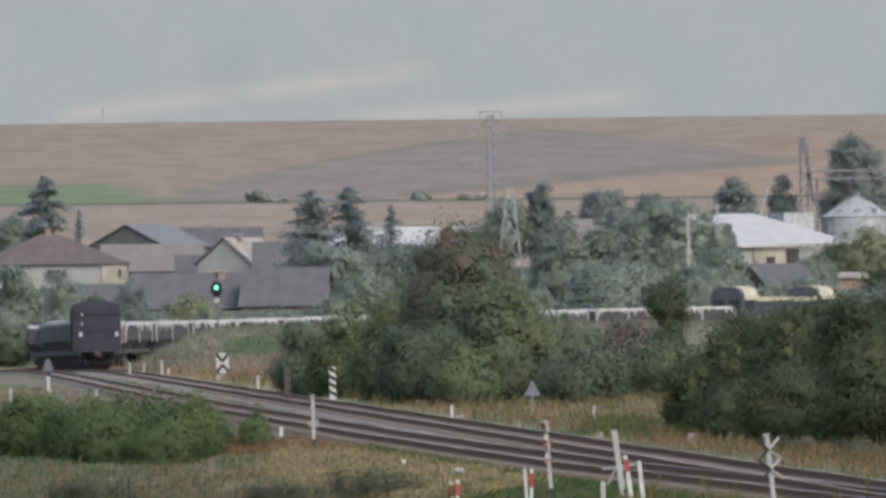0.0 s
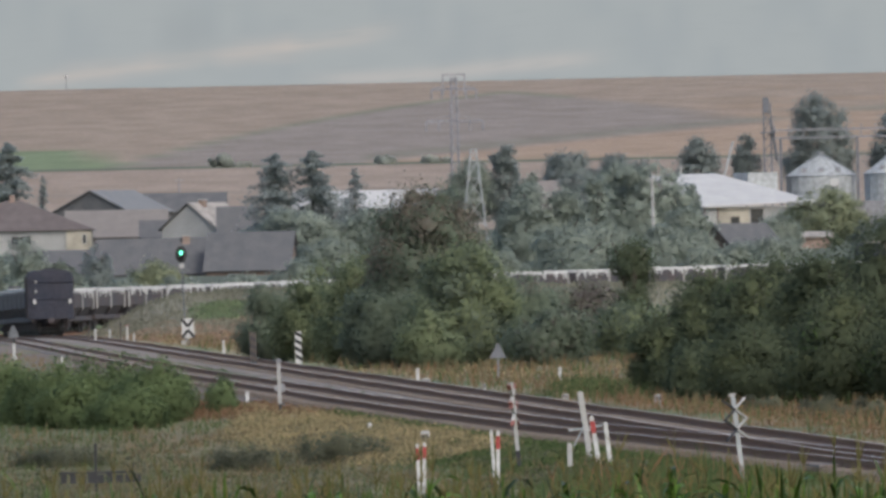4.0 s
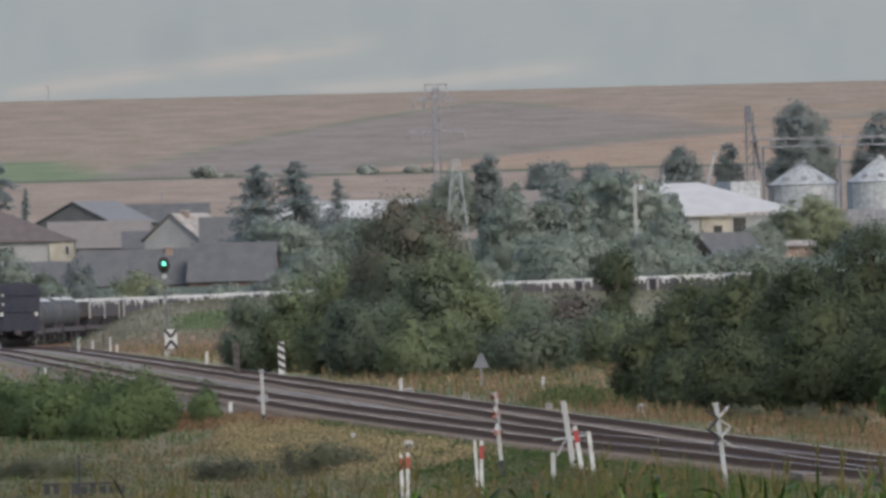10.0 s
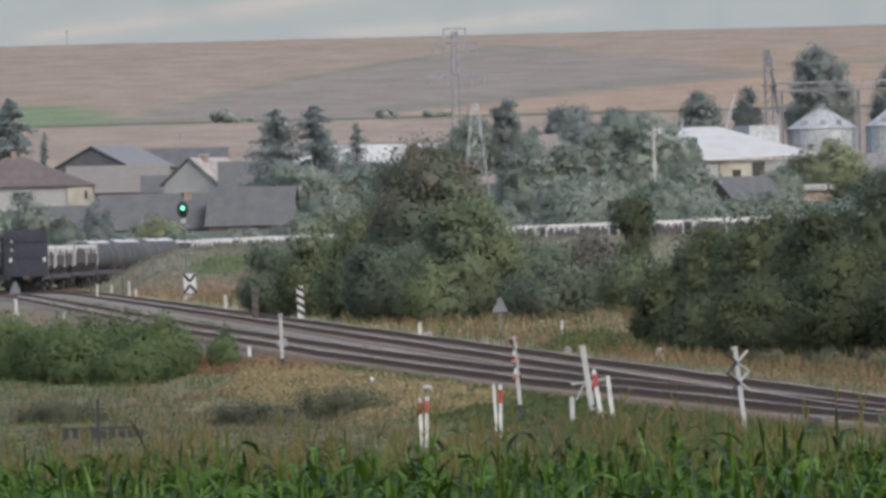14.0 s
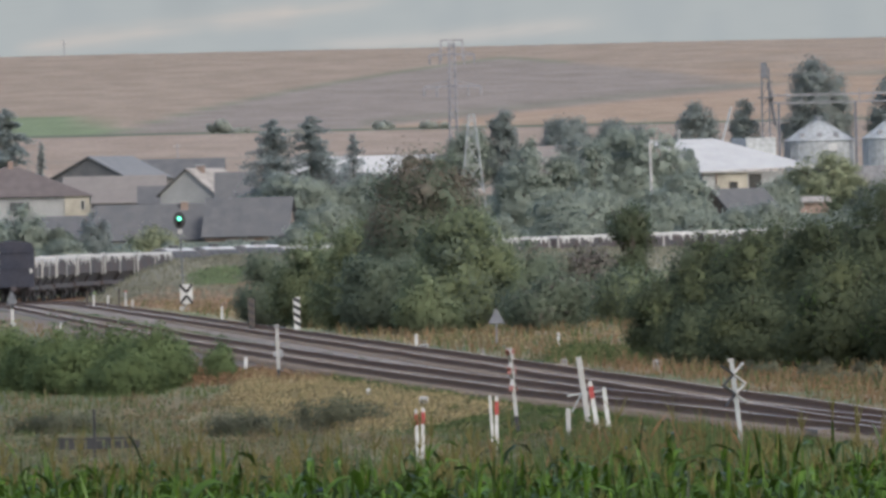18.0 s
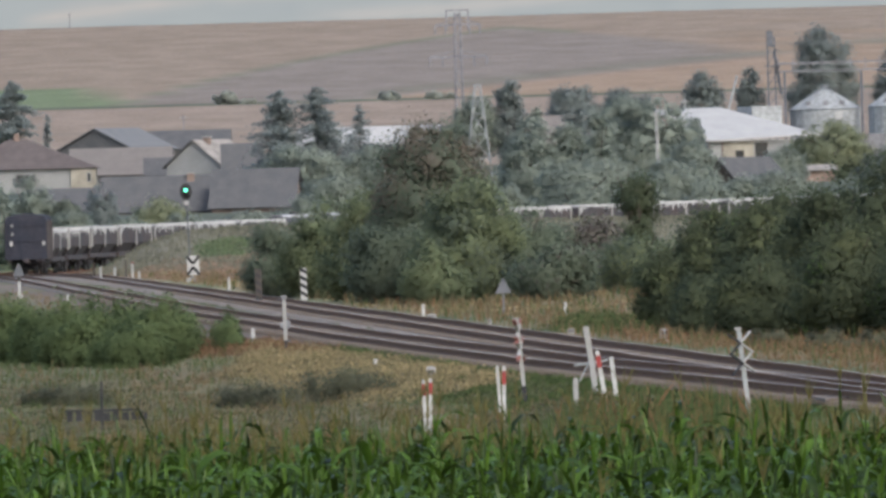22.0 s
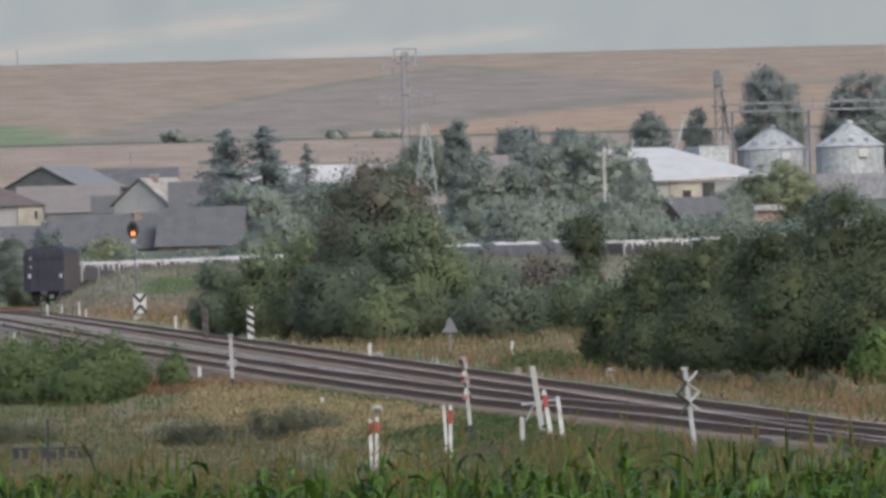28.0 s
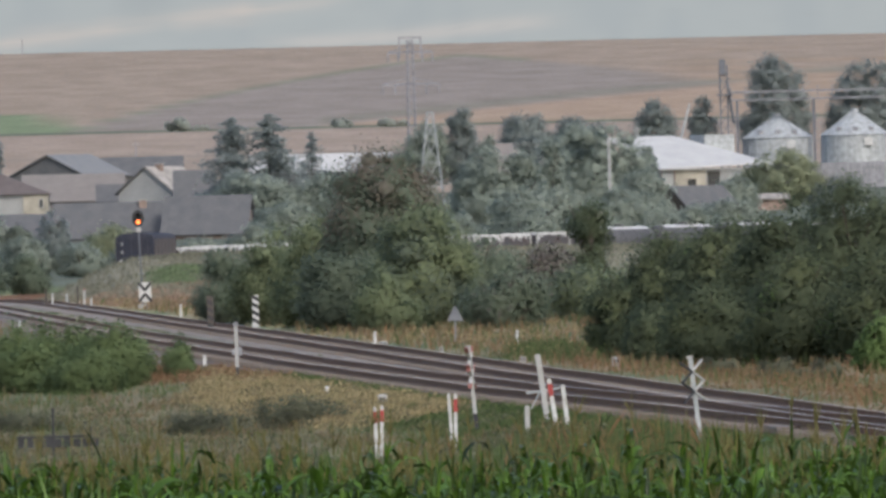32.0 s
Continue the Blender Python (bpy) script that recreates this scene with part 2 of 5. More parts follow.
    x, y, z, t = (float(np.interp(s, LINE_S, a)) for a in (LINE_X, LINE_Y, LINE_Z, LINE_T))
    return x + off * math.cos(t), y - off * math.sin(t), z, t


def near_offset(s):
    """How far the near track lies to the left of the far one; they meet at a turnout."""
    return float(np.interp(s, [-1180, -1130, -1081, -1003, -885, -640, 720], [0.2, 0.5, 1.3, 2.75, 3.75, 4.6, 4.6]))


def ease(a, b, x):
    t = np.clip((x - a) / (b - a), 0, 1)
    return t * t * (3 - 2 * t)


def bumps(x, y, size, seed):
    """Cheap smooth unevenness from a few crossed waves."""
    r = np.random.RandomState(seed)
    out = np.zeros(np.broadcast(x, y).shape)
    for i in range(6):
        a, f, p = r.uniform(0, math.pi), (1 + 0.6 * i) / size, r.uniform(0, 6)
        out += np.sin((x * math.cos(a) + y * math.sin(a)) * f * 6.28 + p) / (1.5 + i)
    return out / 2.2


def ground_z(x, y):
    x, y = np.asarray(x, float), np.asarray(y, float)
    z = np.interp(y, [-400, 20, 90, 150, 190, 330, 450, 560, 700, 1000, 1500, 1750, 2000, 2400, 2800, 3000, 3250, 3500, 3700, 4050, 4400, 4600, 4720, 5000],
                  [1.9, 1.9, 0.4, -0.8, -1.3, -1.3, -1.0, -0.95, -0.65, -0.45, -0.6, -0.7, -0.2, 3.2, 6.8, 8.2, 11.5, 17.2, 22.0, 30.5, 39.0, 43.0, 42.0, 20.0])
    # the railway's bank
    lx = np.interp(y, LINE_Y, LINE_X)
    lz = np.interp(y, LINE_Y, LINE_Z)
    wide = np.interp(y, [365, 460, 660, 900], [2.4, 3.4, 5.8, 6.8])
    d = np.where(x < lx, (lx - x) - wide, (x - lx) - 3.2)
    bank = 1 - ease(0.0, 6.0, d)
    bank = bank * (y > 340) * (y < 2110)
    z = z * (1 - bank) + (lz - 0.32) * bank
    # ground beyond the far track lies a little higher
    z = z + 0.42 * ease(2, 14, x - lx) * ease(420, 520, y) * (1 - ease(1500, 1700, y))
    # grassy mound inside the curve
    cy = 1655 + 0.55 * np.clip(x + 30, 0, 60)
    ridge = np.interp(x, [-31.5, -28.5, -25.2, -20.7, -17, 0, 50, 90], [0, 0.75, 1.9, 2.95, 3.3, 3.3, 2.9, 0])
    m = np.exp(-((y - cy) / np.where(y < cy, 85, 26)) ** 2)
    z = z + ridge * m * (1 - bank)
    z = z + 0.10 * bumps(x, y, 17.0, 3) * (1 - bank) * ease(280, 420, y) + 0.05 * bumps(x, y, 5.0, 5) * (1 - bank)
    return z


GREEN, DRY, RED, TAN = (0.125, 0.15, 0.07), (0.26, 0.205, 0.125), (0.24, 0.15, 0.10), (0.36, 0.27, 0.185)


def field_colour(x, y):
    """Crops, stubble and meadow by parcel, in plan."""
    x, y = np.asarray(x, float), np.asarray(y, float)
    c = np.zeros(x.shape + (3,))

    def put(mask, col):
        k = np.clip(mask, 0, 1)[..., None]
        c[...] = c * (1 - k) + np.array(col) * k

    c[...] = GREEN
    n1, n2 = bumps(x * 1.0, y * 0.12, 9.0, 11), bumps(x, y * 0.15, 4.0, 12)
    put(ease(-0.1, 0.6, n1 + 0.4 * n2) * (y < 1900), DRY)
    lx = np.interp(y, LINE_Y, LINE_X)
    put(ease(-0.2, 0.5, n2) * ease(2.0, 4, x - lx) * (1 - ease(16, 24, x - lx)) * (y < 1700), TAN)
    near = (y < 1000) * (x < lx - 5)
    put(near * 0.75, (0.215, 0.195, 0.115))
    put(near * (1 - ease(-10.5, -7, x + 0.8 * n2)) * 0.75, (0.15, 0.165, 0.09))
    put(near * ease(690, 715, y), GREEN)
    put(near * np.exp(-((y - 612 - 3 * n1 * 6) / 24) ** 2) * ease(-11.5, -8.5, x + 0.6 * n2), DRY)
    put(near * np.exp(-((y - 602 + 10 * x) / 16) ** 2) * ease(-9.5, -7.5, x) * (1 - ease(-4.6, -3.6, x)), RED)
    put(near * np.exp(-((y - 508 + 21.5 * x) / 38) ** 2) * ease(-6.2, -5.2, x) * (1 - ease(0.2, 1.2, x)), (0.42, 0.34, 0.19))
    put(near * ease(0.25, 0.6, n2) * 0.6 * (y < 560), GREEN)
    put((y < 560) * (x > lx - 12) * (x < lx - 3) * (x > 0.2) * ease(-0.3, 0.3, n2) * 0.8, (0.12, 0.15, 0.07))
    nb = lx - np.interp(y, LINE_Y[::20], [near_offset(s) for s in LINE_S[::20]])
    put(ease(600, 680, y) * (y < 1500) * (x < nb - 1.0) * (1 - ease(3.2, 4.6, nb - x)), (0.19, 0.155, 0.135))
    put((y > 370) * (1 - ease(600, 680, y)) * (x < nb - 1.2) * (x > nb - 5.5) * (0.75 + 0.25 * n2), (0.115, 0.16, 0.06))
    put(ease(1520, 1570, y) * (1 - ease(1780, 1820, y)) * ease(2.5, 6, x - lx) * 0.9, (0.235, 0.215, 0.16))
    put(ease(0.1, 0.6, n2) * ease(1540, 1600, y) * (1 - ease(1650, 1680, y)) * (x > -23) * 0.5, (0.17, 0.18, 0.11))
    far = y > 2000
    put(far * 1.0, (0.115, 0.13, 0.10))
    put(y > 3120, (0.385, 0.295, 0.235))
    put(ease(3480, 3486, y), (0.34, 0.27, 0.22))
    put(ease(3500, 3506, y), (0.39, 0.30, 0.24))
    put(ease(3690, 3700, y), (0.375, 0.29, 0.225))
    u = x / y * 40000 + 784
    # a dull ploughed slope under an oblique lane, stubble above it and along the foot to the east
    lane = 3705 + np.clip((u - 170) * 1.28, 0, 900) - 0.00042 * np.clip(u - 170, 0, 1400) ** 2
    put((y > 3700) * (u > 170) * (1 - ease(lane - 25, lane + 25, y)), (0.315, 0.262, 0.228))
    put((y > 3700) * np.exp(-((y - lane) / 14) ** 2) * (u > 170) * (u < 1000), (0.235, 0.235, 0.165))
    low = 3720 + np.clip(u - 640, 0, 900) * 0.42
    put((y > 3700) * (u > 620) * (1 - ease(low - 30, low + 30, y)), (0.43, 0.31, 0.225))
    put((y > low) * (u > 620) * np.exp(-((y - low - 40) / 30) ** 2) * 0.7, (0.24, 0.22, 0.17))
    put(ease(1150, 1350, u) * (y > 4050) * (y < 4560) * ease(-0.2, 0.4, bumps(x, y, 220.0, 21)), (0.39, 0.28, 0.20))
    put((y > 3715) * (y < 3880) * (1 - ease(150, 230, u + 0.4 * (y - 3715))), (0.225, 0.27, 0.155))
    put((y > 3690) * (y < 3716) * 1.0, (0.15, 0.16, 0.11))
    put(np.exp(-((y - 1592) / 17) ** 2) * ease(-19.4, -18, x) * (1 - ease(-15.8, -14.2, x)) * 0.8, (0.14, 0.19, 0.085))
    put(ease(1440, 1470, y) * (1 - ease(1545, 1570, y + 20 * n2)) * ease(2.5, 4, x - lx) * 0.85, (0.34, 0.245, 0.17))
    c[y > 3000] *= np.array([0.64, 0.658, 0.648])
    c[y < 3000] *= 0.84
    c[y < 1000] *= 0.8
    return c


def colour_layer(me, cols):
    a = me.color_attributes.new("crop", "FLOAT_COLOR", "POINT")
    a.data.foreach_set("color", np.concatenate([cols, np.ones((len(cols), 1))], 1).astype(np.float32).ravel())


def attr_material(name, vary, scale, fine, stretch=(1, 1, 1), bump=0.3):
    m = material(name, (1, 1, 1), 0.95, vary, scale, fine, bump, stretch=stretch, spec=0.1)
    n, l = m.node_tree.nodes, m.node_tree.links
    at, mul = n.new("ShaderNodeAttribute"), n.new("ShaderNodeMix")
    at.attribute_name = "crop"
    mul.data_type, mul.blend_type = "RGBA", "MULTIPLY"
    mul.inputs["Factor"].default_value = 1
    mix = [k for k in n if k.type == "MIX" and k != mul][0]
    mix.inputs["B"].default_value = (0.78, 0.76, 0.74, 1)
    hsv = [k for k in n if k.type == "HUE_SAT"][0]
    l.new(mix.outputs["Result"], mul.inputs["A"])
    l.new(at.outputs["Color"], mul.inputs["B"])
    l.new(mul.outputs["Result"], hsv.inputs["Color"])
    return m


def sheet(name, ys, us, half, zf, cf, mat):
    ys, us = np.asarray(ys, float), np.asarray(us, float)
    Y, U = np.meshgrid(ys, us, indexing="ij")
    X = U * half(Y)
    Z = zf(X, Y)
    v = np.stack([X, Y, Z], -1).reshape(-1, 3)
    nu = len(us)
    i = (np.arange(len(ys) - 1)[:, None] * nu + np.arange(nu - 1)[None]).ravel()
    me = mesh_from(name, v, np.stack([i, i + 1, i + nu + 1, i + nu], 1), mat, smooth=True)
    colour_layer(me, cf(X, Y).reshape(-1, 3))
    return new(name, me)


M_ground = attr_material("soil_and_grass", 0.22, 0.12, 2.5, (1, 0.25, 1))
_u = np.linspace(-1, 1, 221)
_u = np.sign(_u) * np.abs(_u) ** 3.2
_ys = np.concatenate([np.arange(-400, 180, 20), np.arange(180, 420, 8), np.arange(420, 1100, 3.5), np.arange(1100, 2000, 6), np.arange(2000, 3100, 40), np.arange(3100, 4740, 7), [4760, 4850, 5000]])
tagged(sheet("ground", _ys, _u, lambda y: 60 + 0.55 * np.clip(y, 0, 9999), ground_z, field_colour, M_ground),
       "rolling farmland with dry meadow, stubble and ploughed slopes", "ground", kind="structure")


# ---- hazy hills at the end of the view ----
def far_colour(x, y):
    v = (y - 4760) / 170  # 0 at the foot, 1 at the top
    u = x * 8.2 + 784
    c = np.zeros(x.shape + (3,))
    # the haze over the hills is put into these blue-grey tones
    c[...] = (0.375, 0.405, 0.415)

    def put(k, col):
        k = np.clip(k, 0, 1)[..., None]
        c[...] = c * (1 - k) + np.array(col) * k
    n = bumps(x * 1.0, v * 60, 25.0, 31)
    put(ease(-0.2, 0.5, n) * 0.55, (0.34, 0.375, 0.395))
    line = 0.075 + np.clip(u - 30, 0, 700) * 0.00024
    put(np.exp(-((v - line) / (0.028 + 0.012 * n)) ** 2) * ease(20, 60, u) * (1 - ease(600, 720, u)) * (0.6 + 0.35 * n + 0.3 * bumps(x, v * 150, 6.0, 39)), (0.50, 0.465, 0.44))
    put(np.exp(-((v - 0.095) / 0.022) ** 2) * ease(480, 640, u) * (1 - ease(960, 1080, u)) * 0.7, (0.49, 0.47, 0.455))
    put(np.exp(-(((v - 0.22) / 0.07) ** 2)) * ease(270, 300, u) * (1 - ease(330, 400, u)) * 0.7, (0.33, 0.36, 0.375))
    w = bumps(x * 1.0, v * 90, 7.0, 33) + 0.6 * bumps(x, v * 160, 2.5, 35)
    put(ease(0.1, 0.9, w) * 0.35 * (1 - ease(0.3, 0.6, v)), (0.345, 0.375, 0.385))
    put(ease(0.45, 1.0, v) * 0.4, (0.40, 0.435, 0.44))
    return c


M_haze = bpy.data.materials.new("distant_hills_glow")
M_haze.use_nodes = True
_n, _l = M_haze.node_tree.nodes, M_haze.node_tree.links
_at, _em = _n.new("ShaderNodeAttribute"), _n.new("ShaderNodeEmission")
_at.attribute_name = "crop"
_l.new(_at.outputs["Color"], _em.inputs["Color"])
# the sheet glows by itself, no sun or sky lights it
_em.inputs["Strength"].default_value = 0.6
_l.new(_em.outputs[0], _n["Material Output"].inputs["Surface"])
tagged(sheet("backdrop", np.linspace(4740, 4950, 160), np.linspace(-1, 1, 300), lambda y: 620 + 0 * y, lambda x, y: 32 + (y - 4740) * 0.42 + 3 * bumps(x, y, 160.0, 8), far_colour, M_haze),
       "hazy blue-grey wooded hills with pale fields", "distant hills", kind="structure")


# ---- tracks ----
def extrude_line(name, s0, s1, step, offset, outline, mat, smooth=False):
    """Draws an outline (x to the right, z up) along the line."""
    ss = np.arange(s0, s1, step)
    v, f, n = [], [], len(outline)
    for s in ss:
        o = offset(s) if callable(offset) else offset
        for px, pz in outline:
            x, y, z, t = on_line(s, o + px)
            v.append((x, y, z + pz))
    for i in range(len(ss) - 1):
        for j in range(n - 1):
            a = i * n + j
            f.append((a, a + 1, a + n + 1, a + n))
    return mesh_from(name, v, f, mat, smooth=smooth)


def railway(name, s0, s1, offset, label, drop=0.0, foot=((-2.7, -0.7), (-1.6, -0.24))):
    track = thing(name, Matrix.Translation((0, 0, -drop)), label, "railway track", kind="structure")
    off = offset if callable(offset) else (lambda s: offset)
    bed = new("ballast", extrude_line("ballast", s0, s1, 4.0, off, [*foot, (-0.9, -0.17), (0.9, -0.17), (1.9, -0.22), (2.9, -0.7)], M_ballast))
    bed.parent = track
    for side in (-0.795, 0.795):
        prof = [(side - 0.075, -0.17), (side - 0.07, -0.155), (side - 0.012, -0.135), (side - 0.012, -0.045), (side - 0.037, -0.035), (side - 0.037, -0.003)]
        prof = prof + [(2 * side - x, z) for x, z in prof[::-1]]
        rail = new("rail", extrude_line("rail", s0, s1, 4.0, off, prof, M_rail))
        rail.parent = track
        head = new("running_surface", extrude_line("head", s0, s1, 4.0, off, [(side - 0.022, 0.0), (side + 0.022, 0.0)], M_railtop))
        head.parent = rail
    v, f = [], []
    for s in np.arange(s0, min(s1, -400), 0.6):
        x, y, z, t = on_line(s, off(s))
        c, d = math.cos(t), math.sin(t)
        base = len(v)
        for dz in (-0.30, -0.165):
            for ex, ey in ((-1.35, -0.12), (1.35, -0.12), (1.35, 0.12), (-1.35, 0.12)):
                v.append((x + ex * c + ey * d, y - ex * d + ey * c, z + dz))
        for q in ((4, 5, 6, 7), (0, 1, 5, 4), (1, 2, 6, 5), (2, 3, 7, 6), (3, 0, 4, 7)):
            f.append(tuple(base + k for k in q))
    tagged(new("sleepers", mesh_from("sleepers", v, f, M_sleeper)), kind="stuff").parent = track
    return track


railway("railway_track_far", -1170, 700, 0.0, "rusty broad-gauge railway track on grey ballast curving away")
railway("railway_track_near", -1160, 600, lambda s: -near_offset(s), "second broad-gauge railway track joining at a turnout", 0.008, ((-1.32, -0.45), (-1.12, -0.22)))

# ---- plants ----
def leaf_mesh(name, pos, out, size, mat, rs, upright=0.0, wide=0.5, mats=None, soft=None, core=None, owner=None):
    """Leaf or leaf-spray quads at the given places, facing more or less outwards, each an island of its own."""
    n = len(pos)
    k = out * 0.9 + rs.normal(size=(n, 3)) * 0.55 + np.array([0, 0, 0.35])
    k /= np.linalg.norm(k, axis=1)[:, None] + 1e-9
    d = rs.normal(size=(n, 3)) + np.array([0, 0, 2.2 * upright])
    d -= k * (d * k).sum(1)[:, None]
    d /= np.linalg.norm(d, axis=1)[:, None] + 1e-9
    e = np.cross(d, k)
    L = (size * rs.uniform(0.55, 1.5, n))[:, None]
    v = np.stack([pos - d * L / 2, pos + e * L * wide + k * L * 0.08, pos + d * L / 2, pos - e * L * wide + k * L * 0.08], 1).reshape(-1, 3)
    f = np.arange(n * 4).reshape(n, 4)
    idx = None
    if mats:
        # a clump keeps to one kind of leaf, with a few strays
        kinds = rs.choice(len(mats[0]), int(owner.max()) + 1, p=mats[1])
        mat, idx = mats[0], np.where(rs.rand(n) < 0.15, rs.choice(len(mats[0]), n, p=mats[1]), kinds[owner])
    core_v = np.zeros((0, 4, 3)) if core is None else core[0]
    v = np.concatenate([v, core_v.reshape(-1, 3)])
    f = np.arange(len(v)).reshape(-1, 4)
    if idx is not None:
        idx = np.concatenate([idx, kinds[core[2]] if core else []]).astype(int)
    me = mesh_from(name, v, f, mat, idx, smooth=True)
    if soft is not None:
        # leaves bend over the clump that they belong to, so their shading follows it
        q = soft + k * 0.18
        q /= np.linalg.norm(q, axis=1)[:, None] + 1e-9
        q = np.repeat(q, 4, 0)
        if core is not None:
            q = np.concatenate([q, core[1].reshape(-1, 3)])
        me.normals_split_custom_set_from_vertices(q.tolist())
    return me


def cloud(blobs, count, rs, inner=0.45):
    """Leaf places in the outer shells of overlapping clumps, with gaps between twigs and shoots that stick out."""
    vol = np.array([b[3] * b[4] + b[4] * b[5] + b[3] * b[5] for b in blobs])
    out, ways, owner = [], [], []
    for b, m in zip(blobs, (count * vol / vol.sum()).astype(int)):
        d = rs.normal(size=(m, 3))
        d /= np.linalg.norm(d, axis=1)[:, None]
        lump = 1 + 0.2 * np.sin(d[:, 0] * 7 + b[0]) * np.sin(d[:, 1] * 6 + b[1] * 3) + 0.16 * np.sin(d[:, 2] * 8 + b[2] * 5) * np.sin(d[:, 0] * 9)
        twig = np.sin(d[:, 0] * 17 + b[0]) * np.sin(d[:, 1] * 15) * np.sin(d[:, 2] * 16 + b[2])
        r = (inner + (1 - inner) * rs.uniform(0, 1, m) ** 0.35) * lump * (1 + 0.2 * twig)
        shoot = rs.rand(m) < 0.08
        r = np.where(shoot, r * rs.uniform(1.0, 1.35, m), r)
        out.append(np.array(b[:3]) + d * r[:, None] * np.array(b[3:6]))
        ways.append(d)
        owner.append(np.full(m, len(owner)))
    return np.concatenate(out), np.concatenate(ways), np.concatenate(owner)


def clumps(rs, w, d, z0, z1, n, point=0.0):
    """Overlapping clumps that fill a dome of that size from z0 to z1; point: how far it narrows upwards."""
    blobs, h = [], z1 - z0
    low = 0.3 * h if z0 < 0.4 else 0.42 * h
    for i in range(n):
        k = Vector(rs.normal(size=3)).normalized() * rs.uniform(0.1, 1.0) ** 0.4
        r = min(w, h, d * 1.2) * rs.uniform(0.11, 0.27) * (30 / max(n, 30)) ** 0.42 * (1 - 0.3 * point * max(k.z, 0))
        slim = 1 - point * max(k.z, 0)
        x, y = k.x * max(w / 2 - r * 0.75, 0.05) * slim, k.y * max(d / 2 - r * 0.75, 0.05) * slim
        z = z0 + low + k.z * (h - low - r * 0.85 if k.z > 0 else low - r * 0.4)
        blobs.append((x, y, z, r * rs.uniform(1.0, 1.35), r, r * rs.uniform(0.85, 1.1)))
    return blobs


def cores(blobs, k):
    """The dense inside of each clump: small lumpy rounds of four-cornered faces, and the way out at each corner."""
    a, b = np.meshgrid(np.linspace(0, 2 * math.pi, 8)[:-1], np.linspace(-1.4, 1.4, 5))
    d = np.stack([np.cos(b) * np.cos(a), np.cos(b) * np.sin(a), np.sin(b)], -1)
    q = []
    for i in range(4):
        for j in range(7):
            q.append((d[i, j], d[i, (j + 1) % 7], d[i + 1, (j + 1) % 7], d[i + 1, j]))
    q = np.array(q)
    v = []
    for c in blobs:
        lump = 1 + 0.22 * np.sin(q[..., 0] * 5 + c[0] * 3) * np.sin(q[..., 2] * 6 + c[1] * 5)
        v.append(np.array(c[:3]) + q * lump[..., None] * np.array(c[3:6]) * k)
    return np.concatenate(v), np.concatenate([q] * len(blobs))


def limbs(bm, rs, h, spread, r, n=7):
    rod(bm, (0, 0, -0.3), (0.05 * h * rs.normal(), 0, h * 0.55), r, r * 0.55, 8)
    for i in range(n):
        a, z0 = rs.uniform(0, 6.28), h * rs.uniform(0.15, 0.5)
        tip = (spread * math.cos(a) * rs.uniform(0.4, 0.9), spread * math.sin(a) * rs.uniform(0.4, 0.9), h * rs.uniform(0.6, 0.92))
        rod(bm, (0, 0, z0), tip, r * 0.45, r * 0.12, 6)
    return bm


def bush(name, x, y, w, d, z0, z1, count, leaf, mat, label, category="bush", seed=1, n=26, trunk=0.09, mats=None, group="", point=0.0, upright=0.0, solid_part=0.5, loose=0.18):
    """A bush or tree whose crown reaches from z0 to z1 over the ground it stands on."""
    rs = np.random.RandomState(seed)
    t = thing(name, pose(x, y, float(ground_z(x, y))), label, category, group)
    part("trunk", limbs(bmesh.new(), rs, z1 * 0.95, w * 0.36, trunk), M_bark, t)
    blobs = clumps(rs, w, d, z0, z1, n, point)
    pos, out, owner = cloud(blobs, count, rs, 0.74)
    cv, cn = cores(blobs, solid_part)
    up = cv - np.array([0, 0, z0 + 0.3 * (z1 - z0)])
    cn = 0.15 * cn + 0.8 * up / (np.linalg.norm(up, axis=2)[..., None] + 1e-9)
    solid = cv[:, :, 2].min(1) > 0.0
    pos = pos + rs.normal(size=pos.shape) * min(0.05 * w, loose)
    keep = pos[:, 2] > 0.02
    mid = pos - np.array([0, 0, z0 + 0.3 * (z1 - z0)])
    mid /= np.linalg.norm(mid, axis=1)[:, None]
    ob = new("crown", leaf_mesh("crown", pos[keep], (0.55 * out + 0.6 * mid)[keep], leaf, mat, rs, upright, mats=mats, soft=(0.22 * out + 0.85 * mid)[keep], core=(cv[solid], cn[solid], (np.arange(len(cv)) // 28)[solid]), owner=owner[keep]))
    ob.parent = t
    return t


def conifer(name, x, y, h, w, count, leaf, label, seed, bare=0.12, mat=None):
    rs = np.random.RandomState(seed)
    t = thing(name, pose(x, y, float(ground_z(x, y))), label, "conifer")
    bm = rod(bmesh.new(), (0, 0, -0.3), (0, 0, h * 0.98), 0.02 * h, 0.02, 8)
    pos = []
    n = 95
    for i in range(n):
        f = (i + rs.uniform(-1.5, 1.5)) / n
        f = min(max(f, 0), 1)
        z = h * (bare + (0.985 - bare) * f)
        rr = w / 2 * (0.08 + 0.92 * (1 - f) ** 0.62) * rs.uniform(0.4, 1.15)
        a = rs.uniform(0, 6.28)
        tip = Vector((rr * math.cos(a), rr * math.sin(a), z - 0.16 * rr + 0.1 * rs.normal()))
        rod(bm, (0, 0, z), tip, 0.05, 0.015, 5)
        m = max(6, int(count / n * (0.3 + 1.4 * rr / (w / 2))))
        q = rs.uniform(0.1, 1.05, m)[:, None]
        pos.append(np.array([0, 0, z]) * (1 - q) + np.array(tip) * q + rs.normal(size=(m, 3)) * np.array([0.3, 0.3, 0.14]) * (0.35 + 0.35 * rr))
    part("trunk", bm, M_bark, t)
